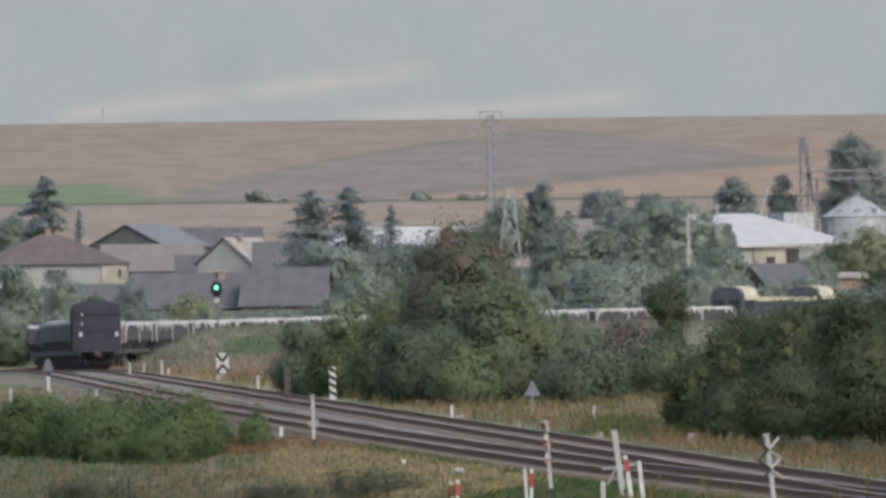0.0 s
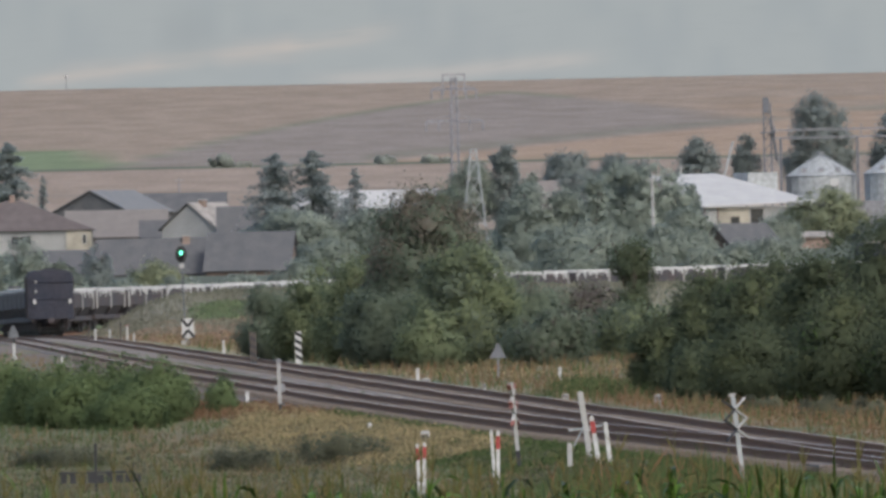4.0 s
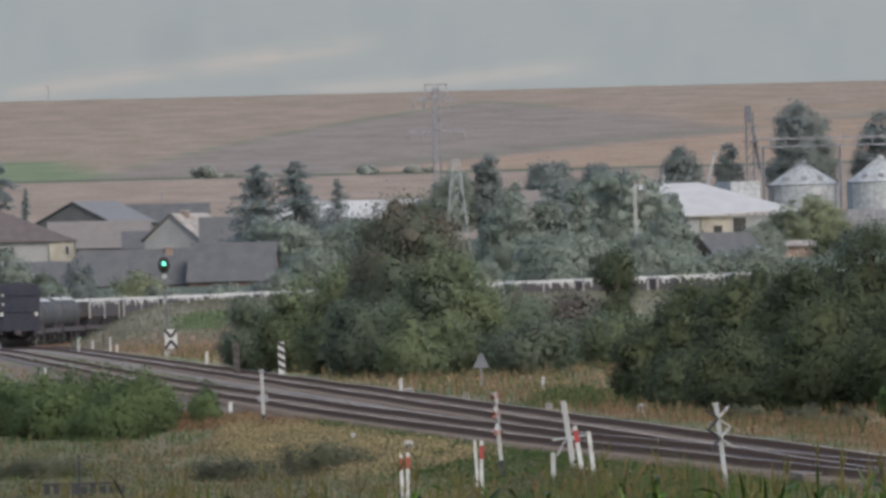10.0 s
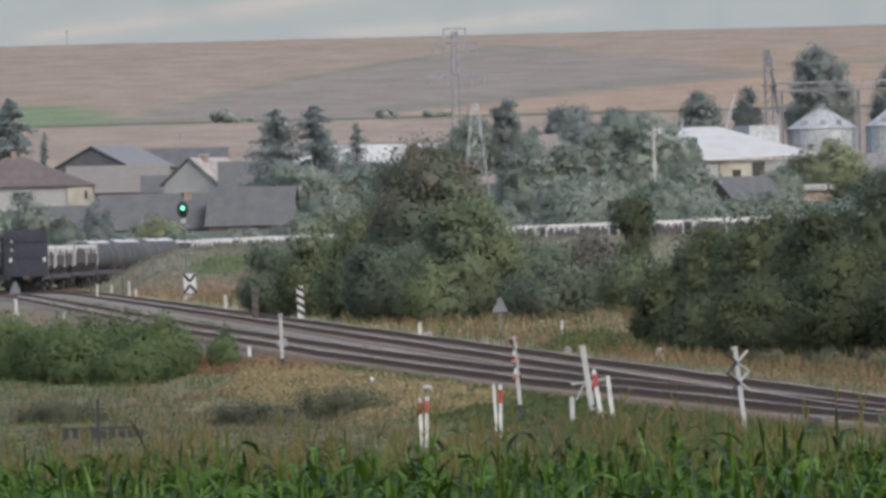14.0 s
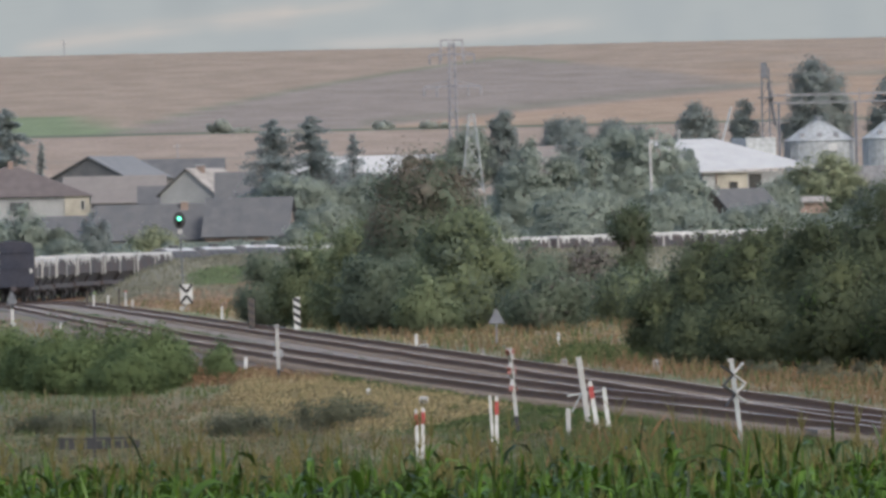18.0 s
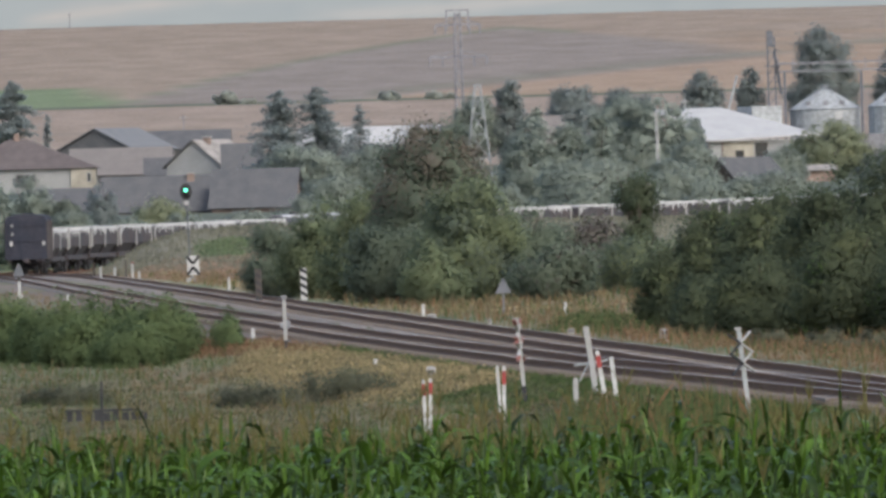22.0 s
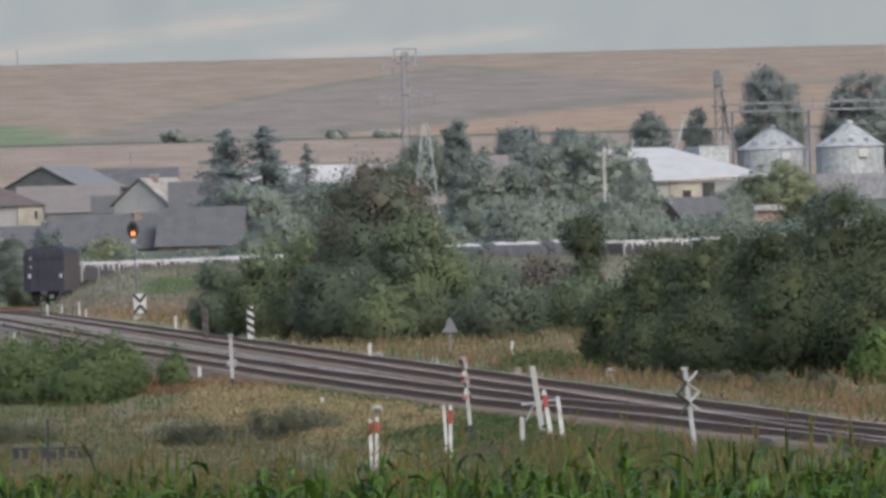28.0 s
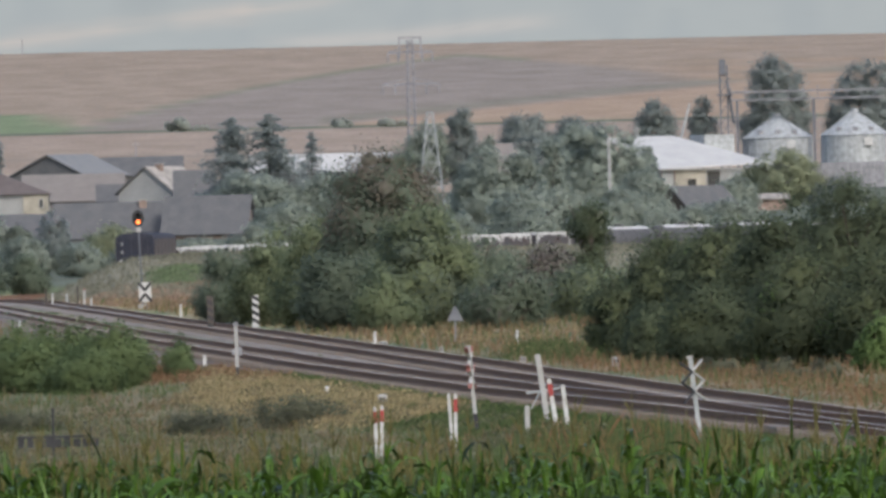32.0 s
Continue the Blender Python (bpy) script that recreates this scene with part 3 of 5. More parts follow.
    ob = new("crown", leaf_mesh("crown", np.concatenate(pos), np.concatenate(pos) * np.array([1, 1, 0]) / w + np.array([0, 0, 0.4]), leaf, mat or M_fir, rs, wide=0.3))
    ob.parent = t
    return t


# thicket beyond the far track
bush("tree", -1.4, 965, 5.4, 4.6, 1.4, 7.95, 62000, 0.098, None, "dark tree with rust-red tips among trackside bushes", "tree", 4, 120, 0.13, mats=([M_rusty, M_grove], [0.4, 0.6]))
bush("bush", 0.35, 935, 5.2, 3.8, 0.0, 5.5, 52000, 0.098, None, "dull green leafy bush beside the railway", seed=5, n=110, point=0.2, mats=([M_mid, M_grove], [0.75, 0.25]))
bush("bush", -4.4, 985, 4.2, 3.6, 0.0, 5.1, 38000, 0.098, None, "tall green bush beside the railway", seed=6, n=100, point=0.1, mats=([M_mid, M_olive], [0.6, 0.4]))
bush("bush", -6.6, 1030, 3.8, 3.4, 0.0, 4.6, 28000, 0.098, None, "green bush at the edge of a thicket", seed=12, n=80, mats=([M_mid, M_olive], [0.7, 0.3]))
bush("bush", -8.6, 1045, 3.4, 3.0, 0.0, 3.6, 28000, 0.098, M_grove, "low dark green bush beside the railway", seed=7, n=60)
bush("bush", -3.2, 940, 4.2, 2.6, 0.0, 3.9, 26000, 0.098, M_grove, "low dark bush under a taller tree", seed=8, n=60)
bush("bush", -1.2, 925, 2.8, 2.2, 0.0, 2.6, 16000, 0.098, M_mid, "low green bush before a taller one", seed=14, n=40)
bush("bush", 2.6, 945, 3.4, 3.0, 0.0, 3.9, 23100, 0.098, M_grove, "dark bush at the end of a thicket", seed=9, n=60)
bush("bush", 4.9, 950, 4.2, 3.0, 0.0, 3.5, 18900, 0.098, None, "thin brownish half-bare bush", seed=10, n=24, mats=([M_grove, M_stem], [0.75, 0.25]), solid_part=0.4)
bush("bush", 3.6, 905, 3.6, 2.2, 0.0, 2.5, 16800, 0.098, None, "thin half-bare bush with grey twigs", seed=11, n=18, mats=([M_grove, M_stem], [0.75, 0.25]), solid_part=0.4)
bush("bush", 7.4, 930, 3.8, 2.4, 0.0, 3.2, 18000, 0.098, None, "dull green bush at the end of a thicket", seed=13, n=18, mats=([M_mid, M_grove], [0.6, 0.4]))
# the large thicket nearer by
for i, (x, y, w, h, c) in enumerate([(6.5, 700, 2.6, 3.1, 11000), (7.8, 690, 3.2, 4.2, 14000), (9.2, 680, 3.6, 4.7, 17000), (11.0, 672, 3.6, 5.1, 18000), (13.1, 668, 4.0, 5.5, 18000), (15.6, 668, 4.2, 5.4, 17000), (18.6, 672, 4.4, 5.2, 12000),
                                    (8.6, 655, 3.2, 2.7, 11000), (11.0, 650, 3.4, 3.3, 13000), (13.4, 648, 3.4, 3.4, 13000), (15.8, 648, 3.2, 3.2, 9000), (7.0, 664, 2.0, 1.8, 7000)]):
    bush("bush", x, y, w, 3.2, 0.0, h, int(c * 2.4), 0.08, None, "dense dark green thicket bush beyond the railway", seed=20 + i, n=120, group="thicket", mats=([M_shrub, M_olive, M_lime], [0.72, 0.27, 0.01]))
bush("bush", 12.75, 622, 1.5, 1.2, 0.0, 1.6, 6000, 0.10, M_lime, "small bright lime-green bush", seed=40, n=14)
bush("bush", 10.3, 1331, 2.6, 1.8, 0.0, 4.7, 6000, 0.13, M_shrub, "narrow dark bush under a small tree", seed=44, n=14)
bush("small_tree", 10.2, 1333, 3.3, 2.4, 2.7, 6.4, 5000, 0.13, None, "small dark crooked tree with ragged crown", "tree", 43, 7, 0.16, mats=([M_shrub, M_stem], [0.75, 0.25]))
# low shrubs on the near side of the tracks
for i, (x, y, w, h, c) in enumerate([(-12.1, 676, 2.8, 1.9, 9500), (-10.6, 672, 2.6, 1.85, 9500), (-9.2, 668, 2.4, 1.75, 9000), (-8.9, 660, 1.7, 1.6, 6500), (-13.9, 680, 2.6, 1.9, 8000), (-16.2, 684, 2.8, 1.9, 7000), (-7.05, 668, 0.8, 1.0, 2000), (-11.4, 660, 2.2, 1.3, 6000), (-9.6, 655, 2.0, 1.2, 6000)]):
    bush("low_shrub", x, y, w * 1.25, 2.4, 0.0, h * (1.06 + 0.16 * math.sin(i * 2.3)), int(c * 2.2), 0.075, M_willow, "soft green willow-like shrub in the meadow", "shrub", 50 + i, 60, 0.04, group="meadow shrubs", upright=1.4, solid_part=0.45, loose=0.3)

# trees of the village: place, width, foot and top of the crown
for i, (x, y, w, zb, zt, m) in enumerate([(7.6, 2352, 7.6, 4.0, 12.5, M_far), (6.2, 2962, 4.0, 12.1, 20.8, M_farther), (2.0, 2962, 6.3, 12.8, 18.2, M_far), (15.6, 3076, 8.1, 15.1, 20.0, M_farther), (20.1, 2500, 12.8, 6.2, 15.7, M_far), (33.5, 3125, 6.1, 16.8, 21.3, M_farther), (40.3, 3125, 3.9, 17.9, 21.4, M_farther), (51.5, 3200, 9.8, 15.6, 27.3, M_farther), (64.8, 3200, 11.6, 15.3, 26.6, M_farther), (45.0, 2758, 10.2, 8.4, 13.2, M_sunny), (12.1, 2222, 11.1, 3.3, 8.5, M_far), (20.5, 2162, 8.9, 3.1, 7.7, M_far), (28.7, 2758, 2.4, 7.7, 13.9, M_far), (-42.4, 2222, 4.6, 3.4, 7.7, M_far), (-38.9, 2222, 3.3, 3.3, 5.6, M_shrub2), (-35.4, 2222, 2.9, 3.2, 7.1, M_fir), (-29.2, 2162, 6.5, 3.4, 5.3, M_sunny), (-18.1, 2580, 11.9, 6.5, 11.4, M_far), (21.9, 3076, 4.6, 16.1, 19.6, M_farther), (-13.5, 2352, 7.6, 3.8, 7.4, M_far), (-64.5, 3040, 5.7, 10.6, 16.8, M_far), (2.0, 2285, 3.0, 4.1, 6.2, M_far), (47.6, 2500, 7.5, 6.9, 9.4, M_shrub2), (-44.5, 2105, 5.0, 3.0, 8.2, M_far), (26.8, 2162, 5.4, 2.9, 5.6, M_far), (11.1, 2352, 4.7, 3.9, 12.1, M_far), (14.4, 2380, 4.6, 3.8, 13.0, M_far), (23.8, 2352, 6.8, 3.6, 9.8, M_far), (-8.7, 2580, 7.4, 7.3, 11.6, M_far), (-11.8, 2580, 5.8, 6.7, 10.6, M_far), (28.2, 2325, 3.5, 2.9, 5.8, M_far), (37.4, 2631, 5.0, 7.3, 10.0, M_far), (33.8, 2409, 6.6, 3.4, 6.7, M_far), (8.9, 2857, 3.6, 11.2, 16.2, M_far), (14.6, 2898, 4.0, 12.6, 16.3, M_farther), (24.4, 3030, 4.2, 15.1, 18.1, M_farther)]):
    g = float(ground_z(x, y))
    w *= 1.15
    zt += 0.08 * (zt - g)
    bush("village_tree", x, y, w, max(w * 0.7, 2), 0.35 * max(zb - g, 0) if y > 2900 else 0, zt - g, int(8500 + 145 * w * (zt - zb)), 0.22, m, "rounded leafy village tree, haze put into its leaf colour", "tree", 80 + i, int(60 + 16 * w), 0.2, group="village trees", loose=0.28)
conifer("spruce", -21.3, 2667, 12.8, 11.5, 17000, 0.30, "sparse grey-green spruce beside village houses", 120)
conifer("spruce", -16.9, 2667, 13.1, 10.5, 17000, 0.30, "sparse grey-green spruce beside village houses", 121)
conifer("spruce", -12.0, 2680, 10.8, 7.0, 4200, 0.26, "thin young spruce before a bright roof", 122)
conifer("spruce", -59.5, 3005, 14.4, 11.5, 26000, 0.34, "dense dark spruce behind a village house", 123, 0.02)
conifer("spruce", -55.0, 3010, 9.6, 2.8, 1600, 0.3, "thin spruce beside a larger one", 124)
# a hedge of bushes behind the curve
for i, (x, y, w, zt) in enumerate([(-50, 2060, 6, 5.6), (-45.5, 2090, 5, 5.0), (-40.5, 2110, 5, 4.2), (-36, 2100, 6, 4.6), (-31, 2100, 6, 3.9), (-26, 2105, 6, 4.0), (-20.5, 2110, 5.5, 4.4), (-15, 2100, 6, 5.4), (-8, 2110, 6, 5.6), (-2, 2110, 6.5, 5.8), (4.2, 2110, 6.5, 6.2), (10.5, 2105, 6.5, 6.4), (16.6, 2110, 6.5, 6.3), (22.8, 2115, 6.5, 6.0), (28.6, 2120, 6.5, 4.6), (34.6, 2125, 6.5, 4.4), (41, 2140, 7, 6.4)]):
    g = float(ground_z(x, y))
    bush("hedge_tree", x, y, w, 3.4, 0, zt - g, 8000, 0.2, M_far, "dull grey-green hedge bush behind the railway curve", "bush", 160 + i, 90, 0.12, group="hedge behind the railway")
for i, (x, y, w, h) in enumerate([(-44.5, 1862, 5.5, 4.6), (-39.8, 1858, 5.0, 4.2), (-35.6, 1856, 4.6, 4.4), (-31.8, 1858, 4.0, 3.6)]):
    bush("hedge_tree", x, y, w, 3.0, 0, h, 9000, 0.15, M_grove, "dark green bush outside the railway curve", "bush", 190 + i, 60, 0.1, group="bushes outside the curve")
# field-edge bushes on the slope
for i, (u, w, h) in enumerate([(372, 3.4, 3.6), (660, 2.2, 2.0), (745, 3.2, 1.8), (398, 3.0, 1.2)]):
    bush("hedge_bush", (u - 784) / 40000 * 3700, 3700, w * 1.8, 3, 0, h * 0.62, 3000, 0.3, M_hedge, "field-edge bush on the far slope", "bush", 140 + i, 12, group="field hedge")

# ---- the train ----
def wagon_gear(t, length):
    """Frame, buffers and two bogies under a wagon that stands with its middle over the origin."""
    bm = bmesh.new()
    for x in (-1.25, 1.25):
        box(bm, x - 0.12, -length / 2 + 0.5, 0.95, x + 0.12, length / 2 - 0.5, 1.28)
    box(bm, -0.25, -length / 2 + 0.2, 0.9, 0.25, length / 2 - 0.2, 1.2)
    part("underframe", bm, M_wagon, t)
    for y in (-length * 0.29, length * 0.29) if length < 9 else ():
        part("axle", rod(bmesh.new(), (-1.0, y, 0.475), (1.0, y, 0.475), 0.08), M_black, t)
        for x in (-0.76, 0.76):
            part("wheel", rod(bmesh.new(), (x - 0.065, y, 0.475), (x + 0.065, y, 0.475), 0.475, seg=20), M_black, t)
            part("axle_guard", boxed(x * 1.45 - 0.04, y - 0.35, 0.4, x * 1.45 + 0.04, y + 0.35, 0.98, bevel=0.02), M_wagon, t)
    for y in (-length / 2 + 2.6, length / 2 - 2.6) if length > 9 else ():
        bg = part("bogie", boxed(-1.1, y - 0.9, 0.42, 1.1, y + 0.9, 0.78, bevel=0.08), M_wagon, t)
        for dy in (-0.92, 0.92):
            for x in (-0.76, 0.76):
                part("wheel", rod(bmesh.new(), (x - 0.065, y + dy, 0.475), (x + 0.065, y + dy, 0.475), 0.475, seg=20), M_black, bg)
    for y in (-length / 2 + 0.1, length / 2 - 0.1):
        part("coupler", boxed(-0.18, y - 0.3, 0.9, 0.18, y + 0.3, 1.2, bevel=0.05), M_wagon, t)


def boxcar():
    L = 7.5
    t = thing("boxcar", Matrix(), "short dark closed boxcar with pale lamp marks at the train's tail", "railway wagon")
    wagon_gear(t, L)
    bm = bmesh.new()
    prof = [(-1.58, 1.15), (1.58, 1.15), (1.58, 4.15), (1.46, 4.42), (1.0, 4.56), (0.4, 4.62), (-0.4, 4.62), (-1.0, 4.56), (-1.46, 4.42), (-1.58, 4.15)]
    prism(bm, prof, -L / 2 + 0.45, L / 2 - 0.45)
    body = part("body", bm, M_boxcar, t)
    for x in (-1.59, 1.59):
        part("side_wall", boxed(x - 0.012, -L / 2 + 0.55, 1.2, x + 0.012, L / 2 - 0.55, 4.1), M_wagonside, body, "brown-grey side boards")
    for y in np.linspace(-L / 2 + 0.7, L / 2 - 0.7, 7):
        for x in (-1.6, 1.6):
            part("rib", boxed(x - 0.05, y - 0.05, 1.2, x + 0.05, y + 0.05, 4.1), M_wagonside, body)
    for y, s in ((-L / 2 + 0.45, -1), (L / 2 - 0.45, 1)):
        for x in (-1.0, -0.33, 0.33, 1.0):
            part("end_rib", boxed(x - 0.06, y - 0.07, 1.3, x + 0.06, y + 0.07, 4.2), M_boxcar, body)
        for z in (1.25, 2.6, 3.8):
            part("end_beam", boxed(-1.5, y - 0.09, z - 0.06, 1.5, y + 0.09, z + 0.06), M_boxcar, body)
    yb = -L / 2 + 0.45
    for x, z in ((-1.12, 2.38), (1.36, 2.38)):
        part("tail_mark", boxed(x - 0.1, yb - 0.14, z - 0.15, x + 0.1, yb - 0.07, z + 0.15), M_white, body, "pale square tail mark")
    for z in (3.1, 3.75):
        part("stencil_plate", boxed(-1.1, yb - 0.1, z - 0.09, -0.95, yb - 0.07, z + 0.09), M_concrete, body)
    for x in (-1.3,):
        for z in np.arange(1.4, 4.1, 0.35):
            part("ladder_rung", boxed(x - 0.2, yb - 0.13, z - 0.015, x + 0.2, yb - 0.1, z + 0.015), M_boxcar, body)
    part("roof_walk", boxed(-0.3, -L / 2 + 0.5, 4.63, 0.3, L / 2 - 0.5, 4.69), M_boxcar, t)
    return t


def hopper(seed):
    rs = np.random.RandomState(seed)
    L = 13.3
    t = thing("hopper_wagon", Matrix(), "dark hopper wagon streaked with white dust along its top", "railway wagon", "hopper wagons of the train")
    wagon_gear(t, L)
    top, w, l = 3.32, 1.52, L / 2 - 0.75
    bm = bmesh.new()
    # upper box
    for x in (-w, w):
        box(bm, x - 0.05, -l, 1.95, x + 0.05, l, top)
    for y in (-l, l):
        box(bm, -w, y - 0.05, 1.95, w, y + 0.05, top)
    body = part("body", bm, M_wagon, t)
    part("load", boxed(-w + 0.05, -l + 0.05, 2.5, w - 0.05, l - 0.05, top - 0.25, bevel=0.05), M_concrete, t, "pale mineral load")
    for k in (-1, 1):
        bm = bmesh.new()
        y0 = k * l / 2
        prism(bm, [(-w, 1.95), (w, 1.95), (0.75, 0.75), (-0.75, 0.75)], y0 - l * 0.36, y0 + l * 0.36)
        part("hopper_bay", bm, M_wagon, t)
    bm = bmesh.new()
    for x in (-w - 0.055, w + 0.055):
        box(bm, x - 0.012, -l - 0.02, top - 0.17, x + 0.012, l + 0.02, top + 0.02)
    for y in (-l - 0.055, l + 0.055):
        box(bm, -w, y - 0.012, top - 0.2, w, y + 0.012, top + 0.02)
    part("dust_band", bm, M_dust, body, "white dust along the rim")
    for x in (-1, 1):
        y = -l
        while y < l:
            ww = rs.uniform(0.12, 0.42)
            drop = (0.06 + 0.5 * rs.uniform(0, 1) ** 1.6) * (1 if x > 0 else 0.3)
            if rs.rand() < 0.8:
                xx = x * (w + 0.06)
                bm = prism(bmesh.new(), [(y, top - 0.15), (y + ww, top - 0.15), (y + ww * 0.72, top - 0.17 - drop), (y + ww * 0.3, top - 0.19 - drop * 0.9)], xx - 0.02, xx + 0.02)
                bmesh.ops.transform(bm, verts=bm.verts[:], matrix=Matrix(((0, 1, 0, 0), (1, 0, 0, 0), (0, 0, 1, 0), (0, 0, 0, 1))))
                part("dust_streak", bm, M_dust, body)
            y += ww * rs.uniform(0.95, 2.0)
        for y in (-l - 0.15, 0, l + 0.15) if x > 0 else ():
            part("dusty_column", boxed(x * (w + 0.03) - 0.06, y - rs.uniform(0.06, 0.16), 1.8, x * (w + 0.03) + 0.06, y + rs.uniform(0.06, 0.16), 3.1), M_concrete, t)
    return t


def tank_wagon():
    L = 11.5
    t = thing("tank_wagon", Matrix(), "grimy grey cylindrical tank wagon", "railway wagon", "tank wagons of the train")
    wagon_gear(t, L)
    bm = bmesh.new()
    r = 1.22
    prev = None
    for y, rr in ((-5.0, 0.5), (-4.9, 0.95), (-4.65, 1.18), (-4.4, r), (4.4, r), (4.65, 1.18), (4.9, 0.95), (5.0, 0.5)):
        ring = [bm.verts.new((rr * math.cos(a), y, 2.32 + rr * math.sin(a))) for a in np.linspace(0, 2 * math.pi, 24, endpoint=False)]
        if prev:
            for i in range(24):
                bm.faces.new((prev[i], prev[(i + 1) % 24], ring[(i + 1) % 24], ring[i]))
        else:
            bm.faces.new(ring)
        prev = ring
    bm.faces.new(prev[::-1])
    tank = part("tank", bm, M_tank, t, smooth=True)
    part("dome", rod(bmesh.new(), (0, 0, 3.5), (0, 0, 3.78), 0.42, 0.38, 16), M_tank, tank)
    part("walkway", boxed(-0.45, -1.6, 3.56, 0.45, 1.6, 3.6), M_steel, tank)
    for y in (-3.4, -1.1, 1.1, 3.4):
        bm = arc_strip(1.225, 1.255, 2.32, y - 0.05, y + 0.05, 0, math.pi, 12)
        part("strap", bm, M_tank, tank)
    part("white_cap", arc_strip(1.226, 1.25, 2.32, -4.3, 4.3, 1.0, 2.14, 9), M_dust, tank, "white strip on the tank's top")
    for y in (-4.0, 4.0):
        part("saddle", boxed(-1.1, y - 0.2, 1.2, 1.1, y + 0.2, 1.75), M_wagon, t)
    return t


def locomotive():
    L = 17.0
    t = thing("diesel_locomotive", Matrix(), "green diesel locomotive with cream roof line and raised cabs", "locomotive")
    wagon_gear(t, L)
    part("hood", boxed(-1.35, -L / 2 + 3.0, 1.3, 1.35, L / 2 - 2.6, 3.75, bevel=0.15), M_loco, t)
    part("roof_band", boxed(-1.44, -L / 2 + 2.9, 3.62, 1.44, L / 2 - 2.5, 4.0, bevel=0.06), M_cream, t, "cream painted roof band")
    for y0, y1, s in ((-L / 2 + 0.5, -L / 2 + 3.1, -1), (L / 2 - 3.1, L / 2 - 0.5, 1)):
        bm = bmesh.new()
        prism(bm, [(-1.5, 1.3), (1.5, 1.3), (1.5, 4.1), (1.25, 4.6), (0.6, 4.85), (-0.6, 4.85), (-1.25, 4.6), (-1.5, 4.1)], y0, y1)
        cab = part("cab", bm, M_loco, t)
        part("cab_roof", prism(bmesh.new(), [(-1.56, 3.75), (-1.52, 4.12), (-1.28, 4.66), (-0.62, 4.91), (0.62, 4.91), (1.28, 4.66), (1.52, 4.12), (1.56, 3.75), (1.5, 3.75), (1.5, 4.1), (1.25, 4.6), (0.6, 4.85), (-0.6, 4.85), (-1.25, 4.6), (-1.5, 4.1), (-1.5, 3.75)], y0 + 0.5, y1 + 0.3), M_cream, cab, "cream curved cab edge")
        ye = y0 if s < 0 else y1
        for x in (-0.75, 0.75):
            part("window", boxed(x - 0.5, ye - 0.03, 3.0, x + 0.5, ye + 0.03, 3.8), M_glassdark, cab)
        for x in (-1.51, 1.51):
            part("window", boxed(x - 0.02, y0 + 0.6, 3.0, x + 0.02, y1 - 0.6, 3.7), M_glassdark, cab)
    part("fuel_tank", boxed(-1.2, -2.4, 0.45, 1.2, 2.4, 1.2, bevel=0.12), M_wagon, t)
    for x in (-1.48, 1.48):
        part("hand_rail", boxed(x - 0.02, -L / 2 + 3.2, 2.3, x + 0.02, L / 2 - 3.2, 2.34), M_white, t)
    return t


TRAIN = []  # (thing, arc length of its middle at the start)
TRAIN.append((boxcar(), 3.75))
_first = [hopper(1), hopper(2), hopper(3)]
_tank = tank_wagon()
_s = 7.6
for i in range(26):
    if i < 7 or i >= 10:
        n = 13.43 if i < 7 else 13.89
        w = _first[i] if i < 3 else copy_thing(_first[i % 3], Matrix())
    else:
        n = 11.5
        w = _tank if i == 7 else copy_thing(_tank, Matrix())
    TRAIN.append((w, _s + n / 2))
    _s += n
TRAIN.append((locomotive(), _s + 8.6))
SPEED = 7.6945


# ---- railway furniture ----
def base(x, y, lean=0.0, toward=0.0, up=None):
    """Stands a thing on the ground, leaning to the right by so many degrees."""
    return pose(x, y, float(ground_z(x, y)) - 0.03 if up is None else up, toward, lean, 0)


def colour_light_signal(x, y):
    z0 = float(ground_z(x, y))
    t = thing("railway_signal", pose(x, y, z0, 0, -2.0, 0), "colour-light railway signal on a slender mast", "signal")
    part("foot", boxed(-0.3, -0.3, -0.4, 0.3, 0.3, 0.25, bevel=0.04), M_concrete, t)
    hz = 5.12 - z0
    part("mast", rod(bmesh.new(), (0, 0, 0.2), (0, 0, hz - 0.45), 0.045, 0.04, 12), M_tower, t)
    part("collar", boxed(-0.14, -0.14, hz - 0.8, 0.14, 0.14, hz - 0.52, bevel=0.02), M_concrete, t, "pale bracket under the lamp head")
    bm = bmesh.new()
    prism(bm, [(0.36 * math.cos(a), hz + 0.02 + (0.52 if math.sin(a) > 0 else 0.5) * math.sin(a)) for a in np.linspace(0, 2 * math.pi, 28, endpoint=False)], -0.02, 0.14)
    head = part("head", bm, M_black, t, "black oval background plate")
    for dz in (0.14, -0.22):
        bm = arc_strip(0.19, 0.21, hz + dz, -0.32, 0.0, -0.1, math.pi + 0.1, 14)
        part("visor", bm, M_black, head)
    # the drum of the lamp: a green lens on one side, a red one on the other
    drum = part("lamp_drum", rod(bmesh.new(), (0, 0, hz - 0.42), (0, 0, hz + 0.34), 0.1, seg=20), M_black, t, "turning lamp drum")
    bm = bmesh.new()
    bmesh.ops.create_uvsphere(bm, u_segments=18, v_segments=10, radius=0.12, matrix=Matrix.Translation((0, -0.10, hz + 0.12)) @ Matrix.Diagonal((1, 0.35, 1, 1)))
    part("lens", bm, glow("green_lens", (0.16, 1.0, 0.62), 1.6), drum, "lit green lens")
    bm = bmesh.new()
    q = pose(0, 0, 0, 0, 0, -160)
    bmesh.ops.create_uvsphere(bm, u_segments=18, v_segments=10, radius=0.12, matrix=q @ Matrix.Translation((0, -0.10, hz - 0.2)) @ Matrix.Diagonal((1, 0.35, 1, 1)))
    part("lens", bm, glow("red_lens", (1.0, 0.2, 0.05), 2.2), drum, "lit red-orange lens")
